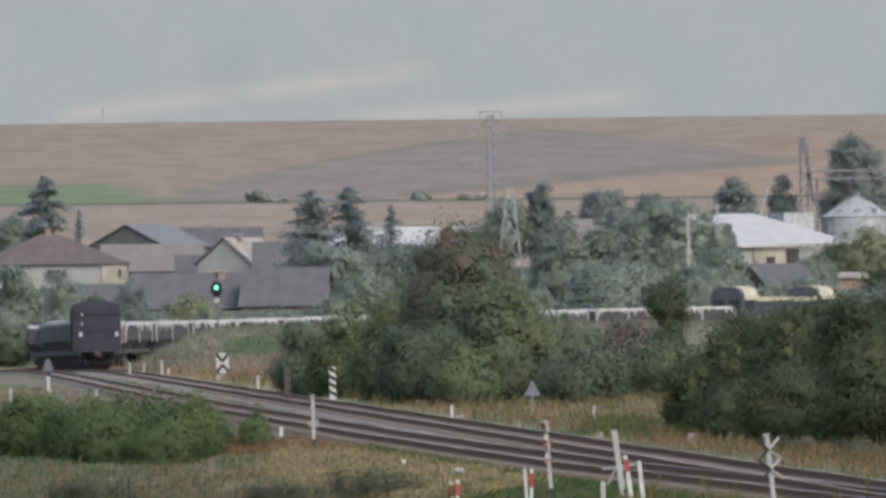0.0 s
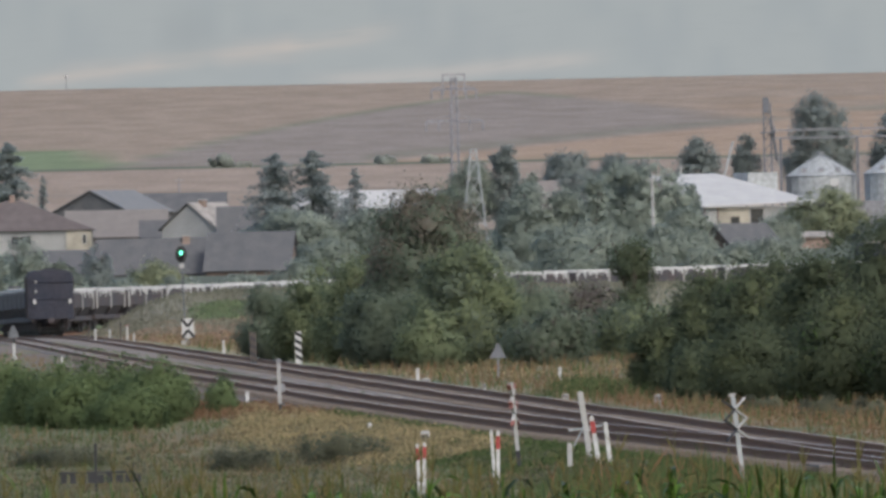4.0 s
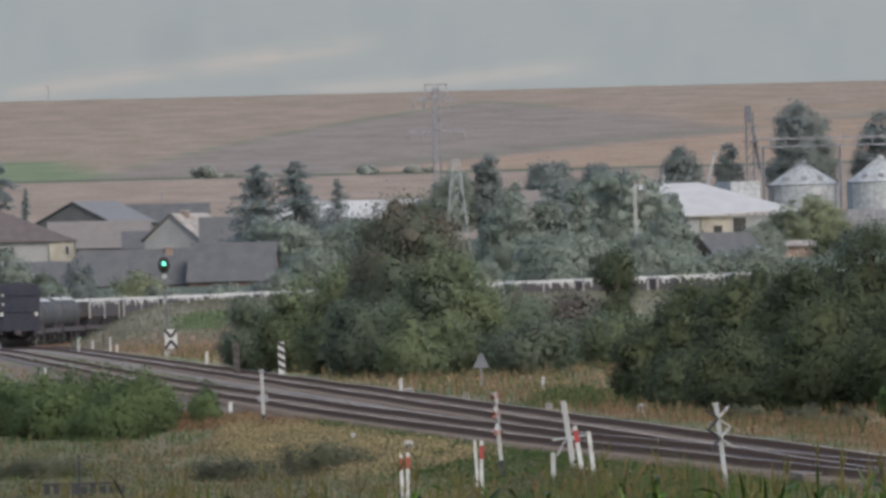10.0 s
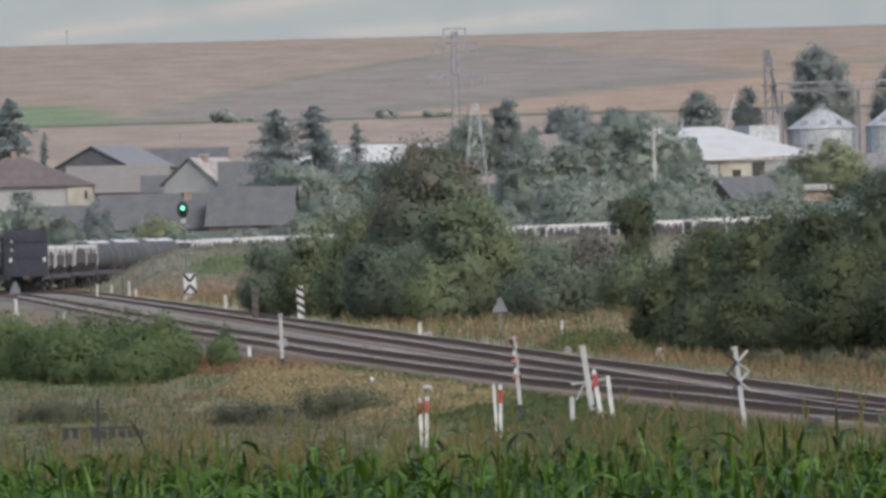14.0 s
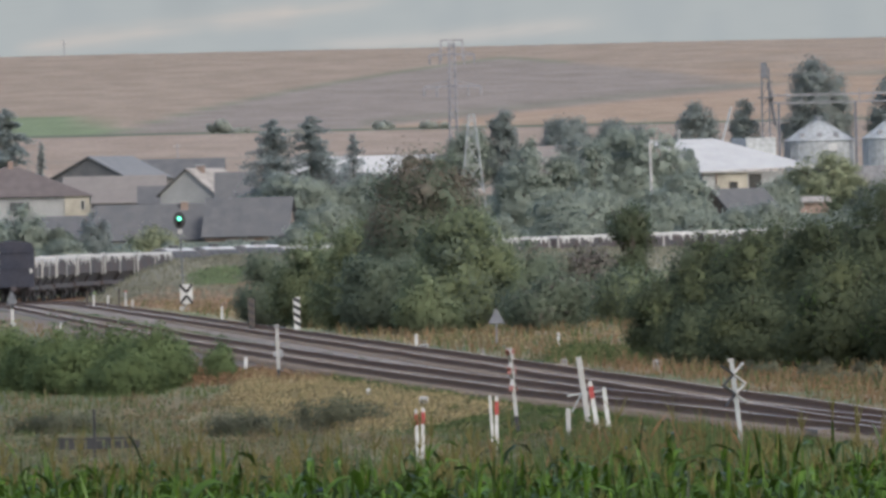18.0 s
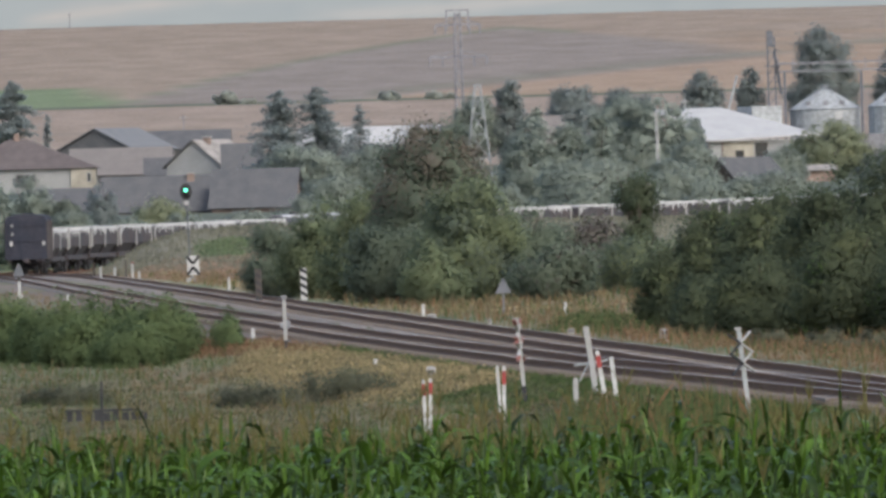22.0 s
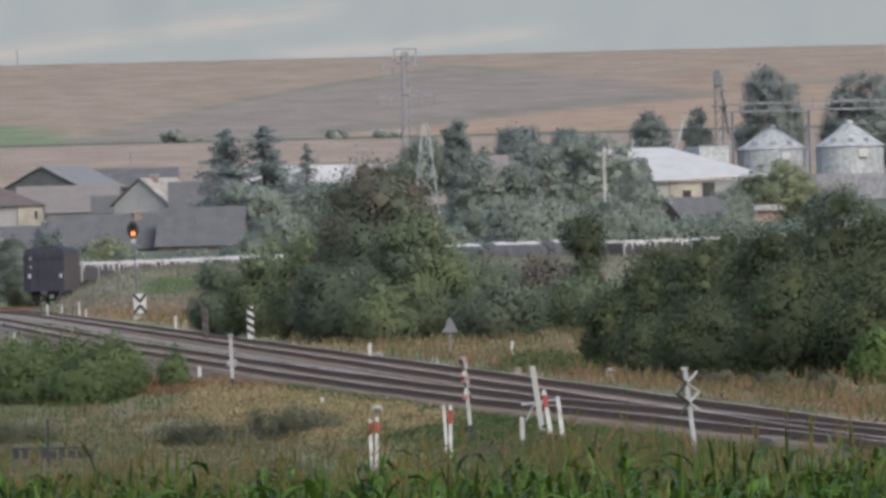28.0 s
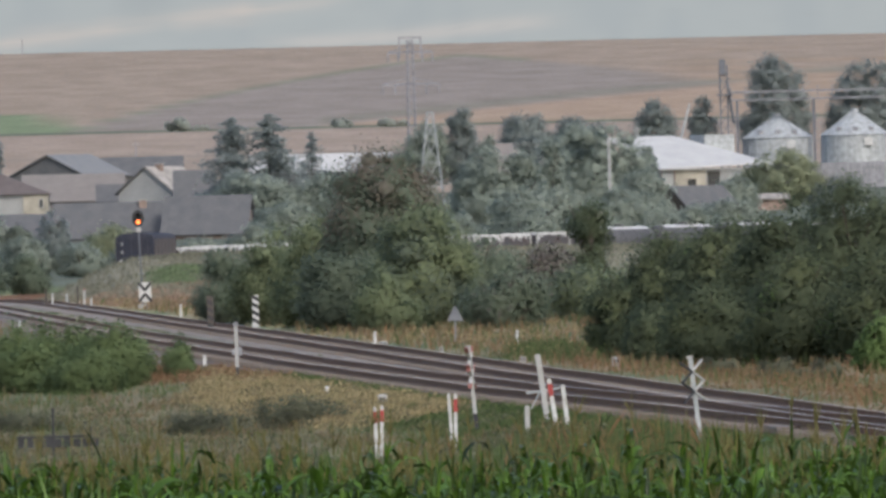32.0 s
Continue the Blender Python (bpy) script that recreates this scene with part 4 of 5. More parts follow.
    drum.matrix_basis = pose(0, -0.06, 0)
    for z in (1.2, 2.1, 3.0):
        part("step_iron", boxed(-0.22, -0.02, z, 0.22, 0.02, z + 0.03), M_steel, t)
    return drum


ASPECT = colour_light_signal(-16.45, 1362)


def warning_board(x, y):
    t = thing("warning_board", base(x, y, -1.2), "white board with two black arrowheads under a signal", "railway sign")
    part("post", boxed(-0.04, 0.02, -0.3, 0.04, 0.1, 0.9), M_steel, t)
    p = part("plate", boxed(-0.38, -0.02, 0.45, 0.38, 0.02, 1.62, bevel=0.01), M_white, t)
    for s in (1, -1):
        for dx in (1, -1):
            bm = bmesh.new()
            zc = 1.035
            beam(bm, (dx * 0.37, -0.03, zc + s * 0.57), (0, -0.03, zc + s * 0.10), 0.03, 0.17)
            part("arrow_bar", bm, M_black, p)
    return t


warning_board(-16.25, 1358)


def striped_board(x, y, dark=False):
    t = thing("striped_marker", base(x, y, -1.0), "black and white diagonally striped marker board" if not dark else "dark back of a striped marker board", "railway sign", "crossing markers")
    part("post", boxed(-0.05, 0.03, -0.3, 0.05, 0.11, 1.5), M_darkwood if dark else M_concrete, t)
    p = part("plate", boxed(-0.15, -0.02, 0.12, 0.15, 0.03, 1.55), M_black if dark else M_white, t)
    for i in range(4):
        z = 0.28 + i * 0.34
        bm = prism(bmesh.new(), [(-0.153, z + 0.13), (0.153, z - 0.05), (0.153, z + 0.12), (-0.153, z + 0.30)], -0.03, -0.019)
        part("stripe", bm, M_darkwood if dark else M_black, p)
    return t


striped_board(-7.1, 1000)
striped_board(-9.15, 1006, True)


def marker_post(x, y, h, w=0.11, black=0.0, lean=0.0, mat=None, name="marker_post", label="short white trackside marker post", cap=None):
    t = thing(name, base(x, y, lean), label, "post", "trackside posts")
    part("shaft", boxed(-w / 2, -w / 2, black, w / 2, w / 2, h, bevel=0.012), mat or M_white, t)
    part("foot", boxed(-w / 2 - 0.004, -w / 2 - 0.004, -0.4, w / 2 + 0.004, w / 2 + 0.004, black + 0.002), M_black if black else mat or M_white, t)
    if cap:
        part("cap", boxed(-w / 2 - 0.02, -w / 2 - 0.02, h, w / 2 + 0.02, w / 2 + 0.02, h + 0.07), cap, t)
    return t


def small_box(x, y, w, h, label="small white numbered stone beside the track"):
    t = thing("marker_stone", base(x, y), label, "marker")
    part("body", boxed(-w / 2, -0.08, -0.2, w / 2, 0.08, h, bevel=0.02), M_concrete, t)
    part("number_bar", boxed(-w * 0.3, -0.085, h * 0.45, -w * 0.06, -0.078, h * 0.8), M_black, t)
    part("number_bar", boxed(w * 0.06, -0.085, h * 0.45, w * 0.3, -0.078, h * 0.8), M_black, t)
    return t


for x, y, h in ((-1.50, 806, 0.60), (3.55, 800, 0.55), (-12.3, 1180, 0.75), (-6.5, 690, 0.5), (-2.3, 571, 0.3), (-22.4, 1450, 0.9), (8.1, 720, 0.8), (-23.4, 1455, 0.95), (-20.7, 1440, 0.6)):
    marker_post(x, y, h)
marker_post(-21.2, 1445, 1.1, cap=M_red, label="white trackside post with a red tip")
marker_post(-23.9, 1460, 1.2, mat=M_darkwood, label="dark wooden trackside post")
marker_post(-22.0, 1470, 1.3, mat=M_darkwood, label="dark wooden trackside post")
for x, y, w, h in ((-1.2, 800, 0.30, 0.26), (5.75, 655, 0.24, 0.32), (3.2, 690, 0.22, 0.2), (-4.6, 625, 0.18, 0.2), (0.8, 760, 0.14, 0.22), (-0.85, 533, 0.22, 0.36)):
    small_box(x, y, w, h)


def whistle_post(x, y):
    t = thing("track_post", base(x, y, -1.0), "white post with a black foot and a grey box", "post", "trackside posts")
    part("shaft", boxed(-0.05, -0.05, 0.4, 0.05, 0.05, 1.55, bevel=0.012), M_concrete, t)
    part("foot", boxed(-0.05, -0.05, -0.5, 0.05, 0.05, 0.4), M_black, t)
    part("head_plate", boxed(-0.07, -0.07, 1.55, 0.07, 0.0, 1.68), M_lattice, t)
    part("cable_box", boxed(0.05, -0.09, 0.72, 0.15, -0.03, 0.98, bevel=0.02), M_lattice, t)
    part("bracket", boxed(-0.14, -0.05, 0.76, -0.05, 0.0, 0.92), M_lattice, t)
    return t


whistle_post(-5.1, 640)


def distant_marker(x, y):
    t = thing("trackside_marker", base(x, y, -1.0), "white and black trackside post with a grey triangular plate", "railway sign")
    part("shaft", boxed(-0.07, -0.07, 0.25, 0.07, 0.07, 1.0), M_white, t)
    part("foot", boxed(-0.16, -0.16, -0.3, 0.16, 0.16, 0.28, bevel=0.03), M_concrete, t)
    part("black_band", boxed(-0.075, -0.075, 0.95, 0.075, 0.075, 1.25), M_black, t)
    part("plate", prism(bmesh.new(), [(-0.26, 1.2), (0.26, 1.2), (0.26, 1.35), (0.04, 1.85), (-0.04, 1.85), (-0.26, 1.35)], -0.09, -0.075), M_tower, t)
    return t


distant_marker(-22.5, 1143)
marker_post(-21.8, 1020, 0.8)
marker_post(-18.5, 1053, 0.5)
marker_post(-9.6, 745, 0.5)


def triangle_sign(x, y):
    t = thing("triangle_sign", base(x, y), "grey triangular sign plate seen from behind on a low post", "railway sign")
    part("post", rod(bmesh.new(), (0, 0, -0.3), (0, 0, 1.1), 0.03), M_lattice, t)
    part("plate", prism(bmesh.new(), [(-0.29, 0.94), (0.29, 0.94), (0.03, 1.46), (-0.03, 1.46)], -0.05, -0.035), M_tower, t)
    return t


triangle_sign(1.35, 792)


def guide_post(x, y, up, lean, h=1.15, w=0.13, red=(0.62, 0.88), label="white guide post with a red band beside the level crossing"):
    t = thing("guide_post", base(x, y, lean, 0, up), label, "post", "guide posts at the crossing")
    part("shaft", prism(bmesh.new(), [(-w / 2, -0.4), (w / 2, -0.4), (w / 2, h - 0.05), (w / 2 - 0.03, h), (-w / 2, h - 0.03)], -0.05, 0.05), M_white, t)
    if red:
        part("red_band", boxed(-w / 2 - 0.004, -0.055, h * red[0], w / 2 + 0.004, 0.055, h * red[1]), M_red, t, "red reflective band")
    return t


guide_post(-0.86, 455, -0.72, -2, 0.9, 0.07)
guide_post(-0.77, 457, -0.71, 2, 0.9, 0.07)
guide_post(0.66, 455, -0.60, -3, 1.02, 0.06, None, "plain white guide post beside the level crossing")
guide_post(0.725, 453, -0.60, 1.0, 1.02, 0.07)
guide_post(2.76, 455, -0.28, -8, 0.95, 0.09)
guide_post(3.0, 455, -0.36, -6, 0.90, 0.085, None, "plain white guide post beside the level crossing")
marker_post(2.18, 455, 0.62, 0.1, mat=M_concrete, label="short grey concrete post")


def leaning_post(x, y):
    t = thing("concrete_post", base(x, y, -7.5), "leaning grey concrete post with a dark foot", "post")
    part("shaft", boxed(-0.06, -0.06, 0.1, 0.06, 0.06, 1.5, bevel=0.015), M_concrete, t)
    part("foot", boxed(-0.07, -0.055, -0.4, 0.07, 0.055, 0.1), M_black, t)
    part("bracket", beam(bmesh.new(), (-0.05, 0, 0.75), (-0.3, 0, 0.4), 0.03), M_steel, t)
    part("bracket", boxed(-0.35, -0.02, 0.72, 0.35, 0.02, 0.76), M_steel, t)
    return t


leaning_post(2.66, 465)


M_rust = material("faded_red_paint", (0.25, 0.10, 0.085), 0.8, 0.2, 3)


def crossing_cross(x, y, up, h, turn, lean, double, white):
    """A St Andrew's cross on its post, turned away from the tracks' far side."""
    t = thing("level_crossing_cross", base(x, y, lean, 0, up), "weathered level-crossing cross on a white post" if white else "grey double level-crossing cross on a concrete post", "railway sign")
    zf = 0.62 if white else 0.3
    part("shaft", boxed(-0.042, -0.042, zf, 0.042, 0.042, h, bevel=0.012), M_concrete if white else M_steel, t)
    part("foot", boxed(-0.05, -0.05, -0.5, 0.05, 0.05, zf), M_black if white else M_concrete, t)
    part("cap", boxed(-0.07, -0.05, h, 0.05, 0.05, h + 0.05), M_concrete, t)
    c = Vector((math.cos(radians(turn)), math.sin(radians(turn)), 0))
    for zc in ((h - 0.24, h - 0.60) if double else (h - 0.42,)):
        for side in (1, -1):
            for s in (1, -1):
                o = Vector((0, -0.08, zc))
                e = o + c * (0.28 if white else 0.3) * side + Vector((0, 0, (0.25 if white else 0.19) * s))
                # on the grey cross, shadow is put into the black left arms
                arm = part("arm", beam(bmesh.new(), o, e, 0.07 if white else 0.036, 0.03), M_concrete if white or side > 0 else M_black, t)
                if white:
                    part("arm_tip", beam(bmesh.new(), o + (e - o) * 0.6, e, 0.08, 0.034), M_rust, arm)
    return t


crossing_cross(1.22, 470, -0.76, 2.0, 78, -4.5, True, True)
crossing_cross(5.13, 408, -0.84, 2.1, 46, -5.7, True, False)


def crossing_deck():
    t = thing("level_crossing_deck", Matrix(), "pale concrete panels of the level crossing between the rails", "crossing deck")
    for k, (a, b) in enumerate(((-1.9, -1.1), (-0.7, 0.0), (0.0, 0.7), (0.95, 2.0))):
        v = []
        for off, s in ((a, -1121 + a * 3.0), (b, -1121 + b * 3.0), (b, -1114 + b * 3.0), (a, -1114 + a * 3.0)):
            x, y, z, _ = on_line(s, off + 0.02 * k)
            v.append((x, y, z))
        bm = bmesh.new()
        top = [bm.verts.new((x, y, z - 0.13)) for x, y, z in v]
        low = [bm.verts.new((x, y, z - 0.3)) for x, y, z in v]
        bm.faces.new(top)
        for i in range(4):
            bm.faces.new((low[i], low[(i + 1) % 4], top[(i + 1) % 4], top[i]))
        part("panel", bm, M_sleeper, t)


crossing_deck()


def sleeper_stack(x, y):
    t = thing("sleeper_wall", base(x, y, 0, 0, -0.80), "low dark broken wall of old sleepers in tall grass", "low wall")
    rs = np.random.RandomState(5)
    for i in range(9):
        xx = -0.85 + i * 0.2
        part("plank", boxed(xx, -0.1, 0.0, xx + 0.12 + 0.06 * rs.rand(), 0.1, 0.16 + 0.08 * rs.rand()), M_black, t)
    part("top_beam", boxed(-0.9, -0.12, 0.2, 0.75, 0.12, 0.25), M_black, t)
    return t


sleeper_stack(-7.85, 490)
marker_post(-7.9, 488, 1.05, 0.06, mat=M_black, name="wooden_stake", label="thin dark wooden stake in the meadow")
marker_post(-7.1, 488, 0.65, 0.05, mat=M_black, name="wooden_stake", label="thin dark wooden stake in the meadow")


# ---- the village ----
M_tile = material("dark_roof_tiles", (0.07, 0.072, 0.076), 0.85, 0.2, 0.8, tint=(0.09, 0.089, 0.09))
M_tilebrown = material("brown_roof_tiles", (0.135, 0.122, 0.114), 0.85, 0.15, 0.8, tint=(0.155, 0.14, 0.13))
M_tiledark = material("worn_brown_tiles", (0.078, 0.065, 0.064), 0.85, 0.15, 0.8, tint=(0.10, 0.085, 0.082))
M_tinroof = material("pale_tin_roof", (0.36, 0.356, 0.348), 0.8, 0.08, 0.5, tint=(0.315, 0.315, 0.31), metal=0.0)
M_render = material("pale_render", (0.26, 0.262, 0.255), 0.9, 0.08, 0.4, tint=(0.215, 0.213, 0.21))
M_creamwall = material("cream_render", (0.31, 0.285, 0.235), 0.9, 0.08, 0.5)
M_brick = material("dull_brick", (0.25, 0.185, 0.155), 0.9, 0.2, 0.6)
# lighter copy of the dark tiles, light on the slope put into colour
M_tile_lit = material("dark_tiles_lit_side", (0.125, 0.13, 0.135), 0.85, 0.12, 0.8, tint=(0.145, 0.147, 0.15))
M_greywall = material("grey_block_wall", (0.22, 0.205, 0.20), 0.9, 0.12, 0.5)


def slab(bm, a, b, c, d, th):
    """A roof slab from four corners, with thickness."""
    n = (Vector(b) - Vector(a)).cross(Vector(d) - Vector(a)).normalized() * th
    top = [bm.verts.new(Vector(p) + n) for p in (a, b, c, d)]
    low = [bm.verts.new(Vector(p)) for p in (a, b, c, d)]
    bm.faces.new(top)
    bm.faces.new(low[::-1])
    for i in range(4):
        j = (i + 1) % 4
        bm.faces.new((low[i], low[j], top[j], top[i]))
    return bm


def gable_house(x, y, turn, w, l, hw, hr, wall, roof, label, category="house", z=None, windows=(), chimney=None, over=0.4, name="house", end_wall=None):
    """Ridge along the house's own y; the gable faces -y before it is turned. windows: (face, along, up, width, height)."""
    t = thing(name, pose(x, y, float(ground_z(x, y)) - 0.2 if z is None else z, 0, 0, turn), label, category)
    prof = [(-w / 2, 0), (w / 2, 0), (w / 2, hw), (0, hw + hr), (-w / 2, hw)]
    body = part("wall", prism(bmesh.new(), prof, -l / 2, l / 2), wall, t)
    if end_wall:
        part("gable_wall", prism(bmesh.new(), prof, -l / 2 - 0.06, -l / 2 - 0.003), end_wall, t)
    k = hr / (w / 2)
    for s in (-1, 1):
        bm = bmesh.new()
        e = (s * (w / 2 + over), hw - k * over + 0.02)
        q = [(e[0], -l / 2 - over, e[1]), (e[0], l / 2 + over, e[1]), (0, l / 2 + over, hw + hr + 0.02), (0, -l / 2 - over, hw + hr + 0.02)]
        slab(bm, *(q if s > 0 else q[::-1]), 0.16)
        part("roof", bm, roof[0 if s < 0 else 1] if isinstance(roof, tuple) else roof, t)
    for face, a, u, ww, hh in windows:
        if face == "gable":
            fr = part("window", boxed(a - ww / 2 - 0.1, -l / 2 - 0.12, u - 0.1, a + ww / 2 + 0.1, -l / 2 - 0.01, u + hh + 0.1), M_white, t)
            part("pane", boxed(a - ww / 2, -l / 2 - 0.15, u, a + ww / 2, -l / 2 - 0.1, u + hh), M_glassdark, fr)
        else:
            xx = w / 2 if face == "right" else -w / 2
            s = 1 if face == "right" else -1
            fr = part("window", boxed(min(xx, xx + s * 0.1), a - ww / 2 - 0.1, u - 0.1, max(xx, xx + s * 0.1), a + ww / 2 + 0.1, u + hh + 0.1), M_white, t)
            part("pane", boxed(min(xx + s * 0.08, xx + s * 0.14), a - ww / 2, u, max(xx + s * 0.08, xx + s * 0.14), a + ww / 2, u + hh), M_glassdark, fr)
    if chimney:
        cx, cy, ch = chimney
        ck = part("chimney", boxed(cx - 0.4, cy - 0.4, hw, cx + 0.4, cy + 0.4, hw + hr + ch), M_brick, t)
        part("chimney_cap", boxed(cx - 0.5, cy - 0.5, hw + hr + ch, cx + 0.5, cy + 0.5, hw + hr + ch + 0.12), M_concrete, ck)
    return t


def hip_house(x, y, w, l, hw, hr, z):
    t = thing("hip_roof_house", pose(x, y, z), "old house with a brown hipped roof and pale walls", "house")
    part("wall", boxed(-w / 2, -l / 2, 0, w / 2 - 3.2, l / 2, hw), M_render, t)
    part("end_wall", boxed(w / 2 - 3.2, -l / 2 - 0.25, 0, w / 2, l / 2, hw), M_creamwall, t, "cream end wall")
    bm = bmesh.new()
    o = 0.55
    a = [bm.verts.new(p) for p in ((-w / 2 - o, -l / 2 - o, hw), (w / 2 + o, -l / 2 - o, hw), (w / 2 + o, l / 2 + o, hw), (-w / 2 - o, l / 2 + o, hw))]
    r = [bm.verts.new(p) for p in ((-1.4, 0, hw + hr), (0.5, 0, hw + hr))]
    for f in ((a[0], a[1], r[1], r[0]), (a[1], a[2], r[1]), (a[2], a[3], r[0], r[1]), (a[3], a[0], r[0]), (a[3], a[2], a[1], a[0])):
        bm.faces.new(f)
    part("roof", bm, M_tiledark, t)
    for xx, ww in ((0.6, 2.4), (-6.2, 1.6), (8.6, 0.35)):
        fr = part("window", boxed(xx - ww / 2 - 0.1, -l / 2 - 0.36, 1.6, xx + ww / 2 + 0.1, -l / 2 - 0.02, 2.8), M_render, t)
        part("pane", boxed(xx - ww / 2, -l / 2 - 0.4, 1.7, xx + ww / 2, -l / 2 - 0.35, 2.7), M_glassdark, fr)
    part("chimney", boxed(-0.9, -0.4, hw + 1, -0.2, 0.4, hw + hr + 0.7), M_brick, t)
    return t


hip_house(-55.8, 2870, 19, 10, 3.4, 3.9, 6.9)
# the barn's right slope is coloured as the lit side
gable_house(-45.2, 2968, -26, 11, 12, 3.2, 2.7, M_greywall, (M_tile, M_tile_lit), "grey gabled barn with a dark tiled roof", "barn", z=9.6, end_wall=M_tile)
gable_house(-43.6, 2900, 90, 12, 12.5, 1.2, 3.3, M_greywall, M_tilebrown, "long low outbuilding with a brown roof", "outbuilding", z=8.2)
# right slope gets a paler colour in place of sunlight, left stays dark
gable_house(-31.7, 2862, -25, 7.6, 10, 3.0, 3.1, M_render, (M_tile, M_paleroof), "white gabled house with one roof side coloured as lit", "house", z=7.2, chimney=(0.5, -2, 0.4))
gable_house(-36.9, 3077, 90, 9, 10.7, 3.0, 2.4, M_greywall, M_tile, "house with a dark tiled roof behind another", "house", z=10.0)
gable_house(-38.0, 2874, 90, 6, 4.0, 2.6, 2.0, M_greywall, M_tile, "dark lean-to roof beside a white house", "outbuilding", z=6.6)
gable_house(-27.6, 2851, 90, 6, 4.6, 2.2, 2.9, M_greywall, M_tile, "house wing with a dark slate roof", "house", z=7.6)
gable_house(-33.6, 2505, 90, 9, 12, 1.9, 3.7, M_brick, M_tile, "long barn with a dark grey roof", "barn", z=2.6, chimney=(-0.6, -3.6, 0.3))
gable_house(-43.2, 2515, 90, 8, 7, 2.0, 2.5, M_brick, M_tile, "low dark-roofed barn beside another", "barn", z=2.6)
gable_house(-22.7, 2500, 84, 10, 9, 2.1, 4.0, M_brick, M_tile, "barn with a large dark roof and brick foot", "barn", z=2.6, windows=(("left", 1.5, 0.6, 1.2, 0.9),))
gable_house(-12.4, 3076, 90, 10, 19, 3.4, 2.3, M_greywall, M_tinroof, "long shed with a bright metal roof", "shed", z=9.5)
gable_house(13.4, 2975, 96, 10, 7.0, 3.4, 3.6, M_greywall, M_tilebrown, "house with a dull brown roof behind trees", "house", z=8.6, chimney=(0, 3.0, 0.5))
gable_house(1.4, 3040, 0, 3.0, 6, 4.6, 0.4, M_render, M_render, "small pale block between pylon legs", "outbuilding", z=9.3)
gable_house(-0.4, 3000, 90, 6, 3.8, 3.6, 2.6, M_greywall, M_tile, "grey house behind the pylon", "house", z=8.6)
gable_house(31.2, 2503, -38, 4.8, 9, 2.2, 2.3, M_darkwood, M_tile, "dark wooden shed with a black roof", "shed", z=4.0)
gable_house(41.6, 2700, 96, 3.4, 5.6, 2.3, 0.5, M_brick, M_paleroof, "brick outbuilding with a pale roof", "outbuilding", z=4.9)


def white_barn(x, y, z):
    t = thing("white_roofed_barn", pose(x, y, z, 0, 0, 27), "farm hall with a white metal roof and cream wall", "barn")
    w, l, hw = 16.4, 14.4, 3.2
    part("wall", boxed(-w / 2, -l / 2, 0, w / 2, l / 2, hw), M_render, t)
    part("cream_wall", boxed(-w / 2 + 2.2, -l / 2 - 0.08, 0, -1.25, -l / 2 - 0.004, hw - 0.1), M_creamwall, t, "cream wall panel")
    # solid dark panel stands in for the shade inside the open gate
    part("gate_shade_panel", boxed(-1.0, -l / 2 - 0.1, 0, 0.9, -l / 2 - 0.004, 2.9), M_glassdark, t, "dark panel for the shade in an open gate")
    fr = part("window", boxed(-4.2, -l / 2 - 0.14, 0.7, -2.7, -l / 2 - 0.07, 2.0), M_creamwall, t)
    part("pane", boxed(-4.1, -l / 2 - 0.16, 0.8, -2.8, -l / 2 - 0.13, 1.9), M_glassdark, fr)
    bm = bmesh.new()
    o = 0.55
    a, b, c, d, e = (-w / 2 - o, -l / 2 - o, hw), (w / 2 + o, -l / 2 - o, hw + 0.5), (w / 2 + o, l / 2 + o, hw + 2.4), (-w / 2 - o, l / 2 + o, hw + 4.4), (1.6, l / 2 + o, hw + 4.5)
    for q in ((a, b, e), (a, e, d), (b, c, e)):
        top = [bm.verts.new(Vector(p) + Vector((0, 0, 0.22))) for p in q]
        low = [bm.verts.new(p) for p in q]
        bm.faces.new(top)
        bm.faces.new(low[::-1])
        for i in range(3):
            bm.faces.new((low[i], low[(i + 1) % 3], top[(i + 1) % 3], top[i]))
    part("roof", bm, M_tinroof, t)
    for x in (-w / 2 + 0.1, -w / 2 + 2.1):
        part("down_pipe", rod(bmesh.new(), (x, -l / 2 - 0.18, 0), (x, -l / 2 - 0.18, hw - 0.1), 0.09), M_brick, t)
    part("gutter", boxed(-w / 2 - 0.4, -l / 2 - 0.72, hw - 0.02, w / 2 + 0.4, -l / 2 - 0.57, hw + 0.1), M_concrete, t)
    part("ridge_box", boxed(4.6, l / 2 - 3.2, hw + 1.4, 9.2, l / 2 + 1.2, hw + 4.7), M_steel, t, "pale grey raised roof box")
    part("vent_pipe", rod(bmesh.new(), (2.9, l / 2 + 1.0, hw + 3.5), (4.6, l / 2 + 1.0, hw + 9.0), 0.14), M_steel, t, "slanting thin steel pipe")
    return t


white_barn(37.7, 3086, 8.8)


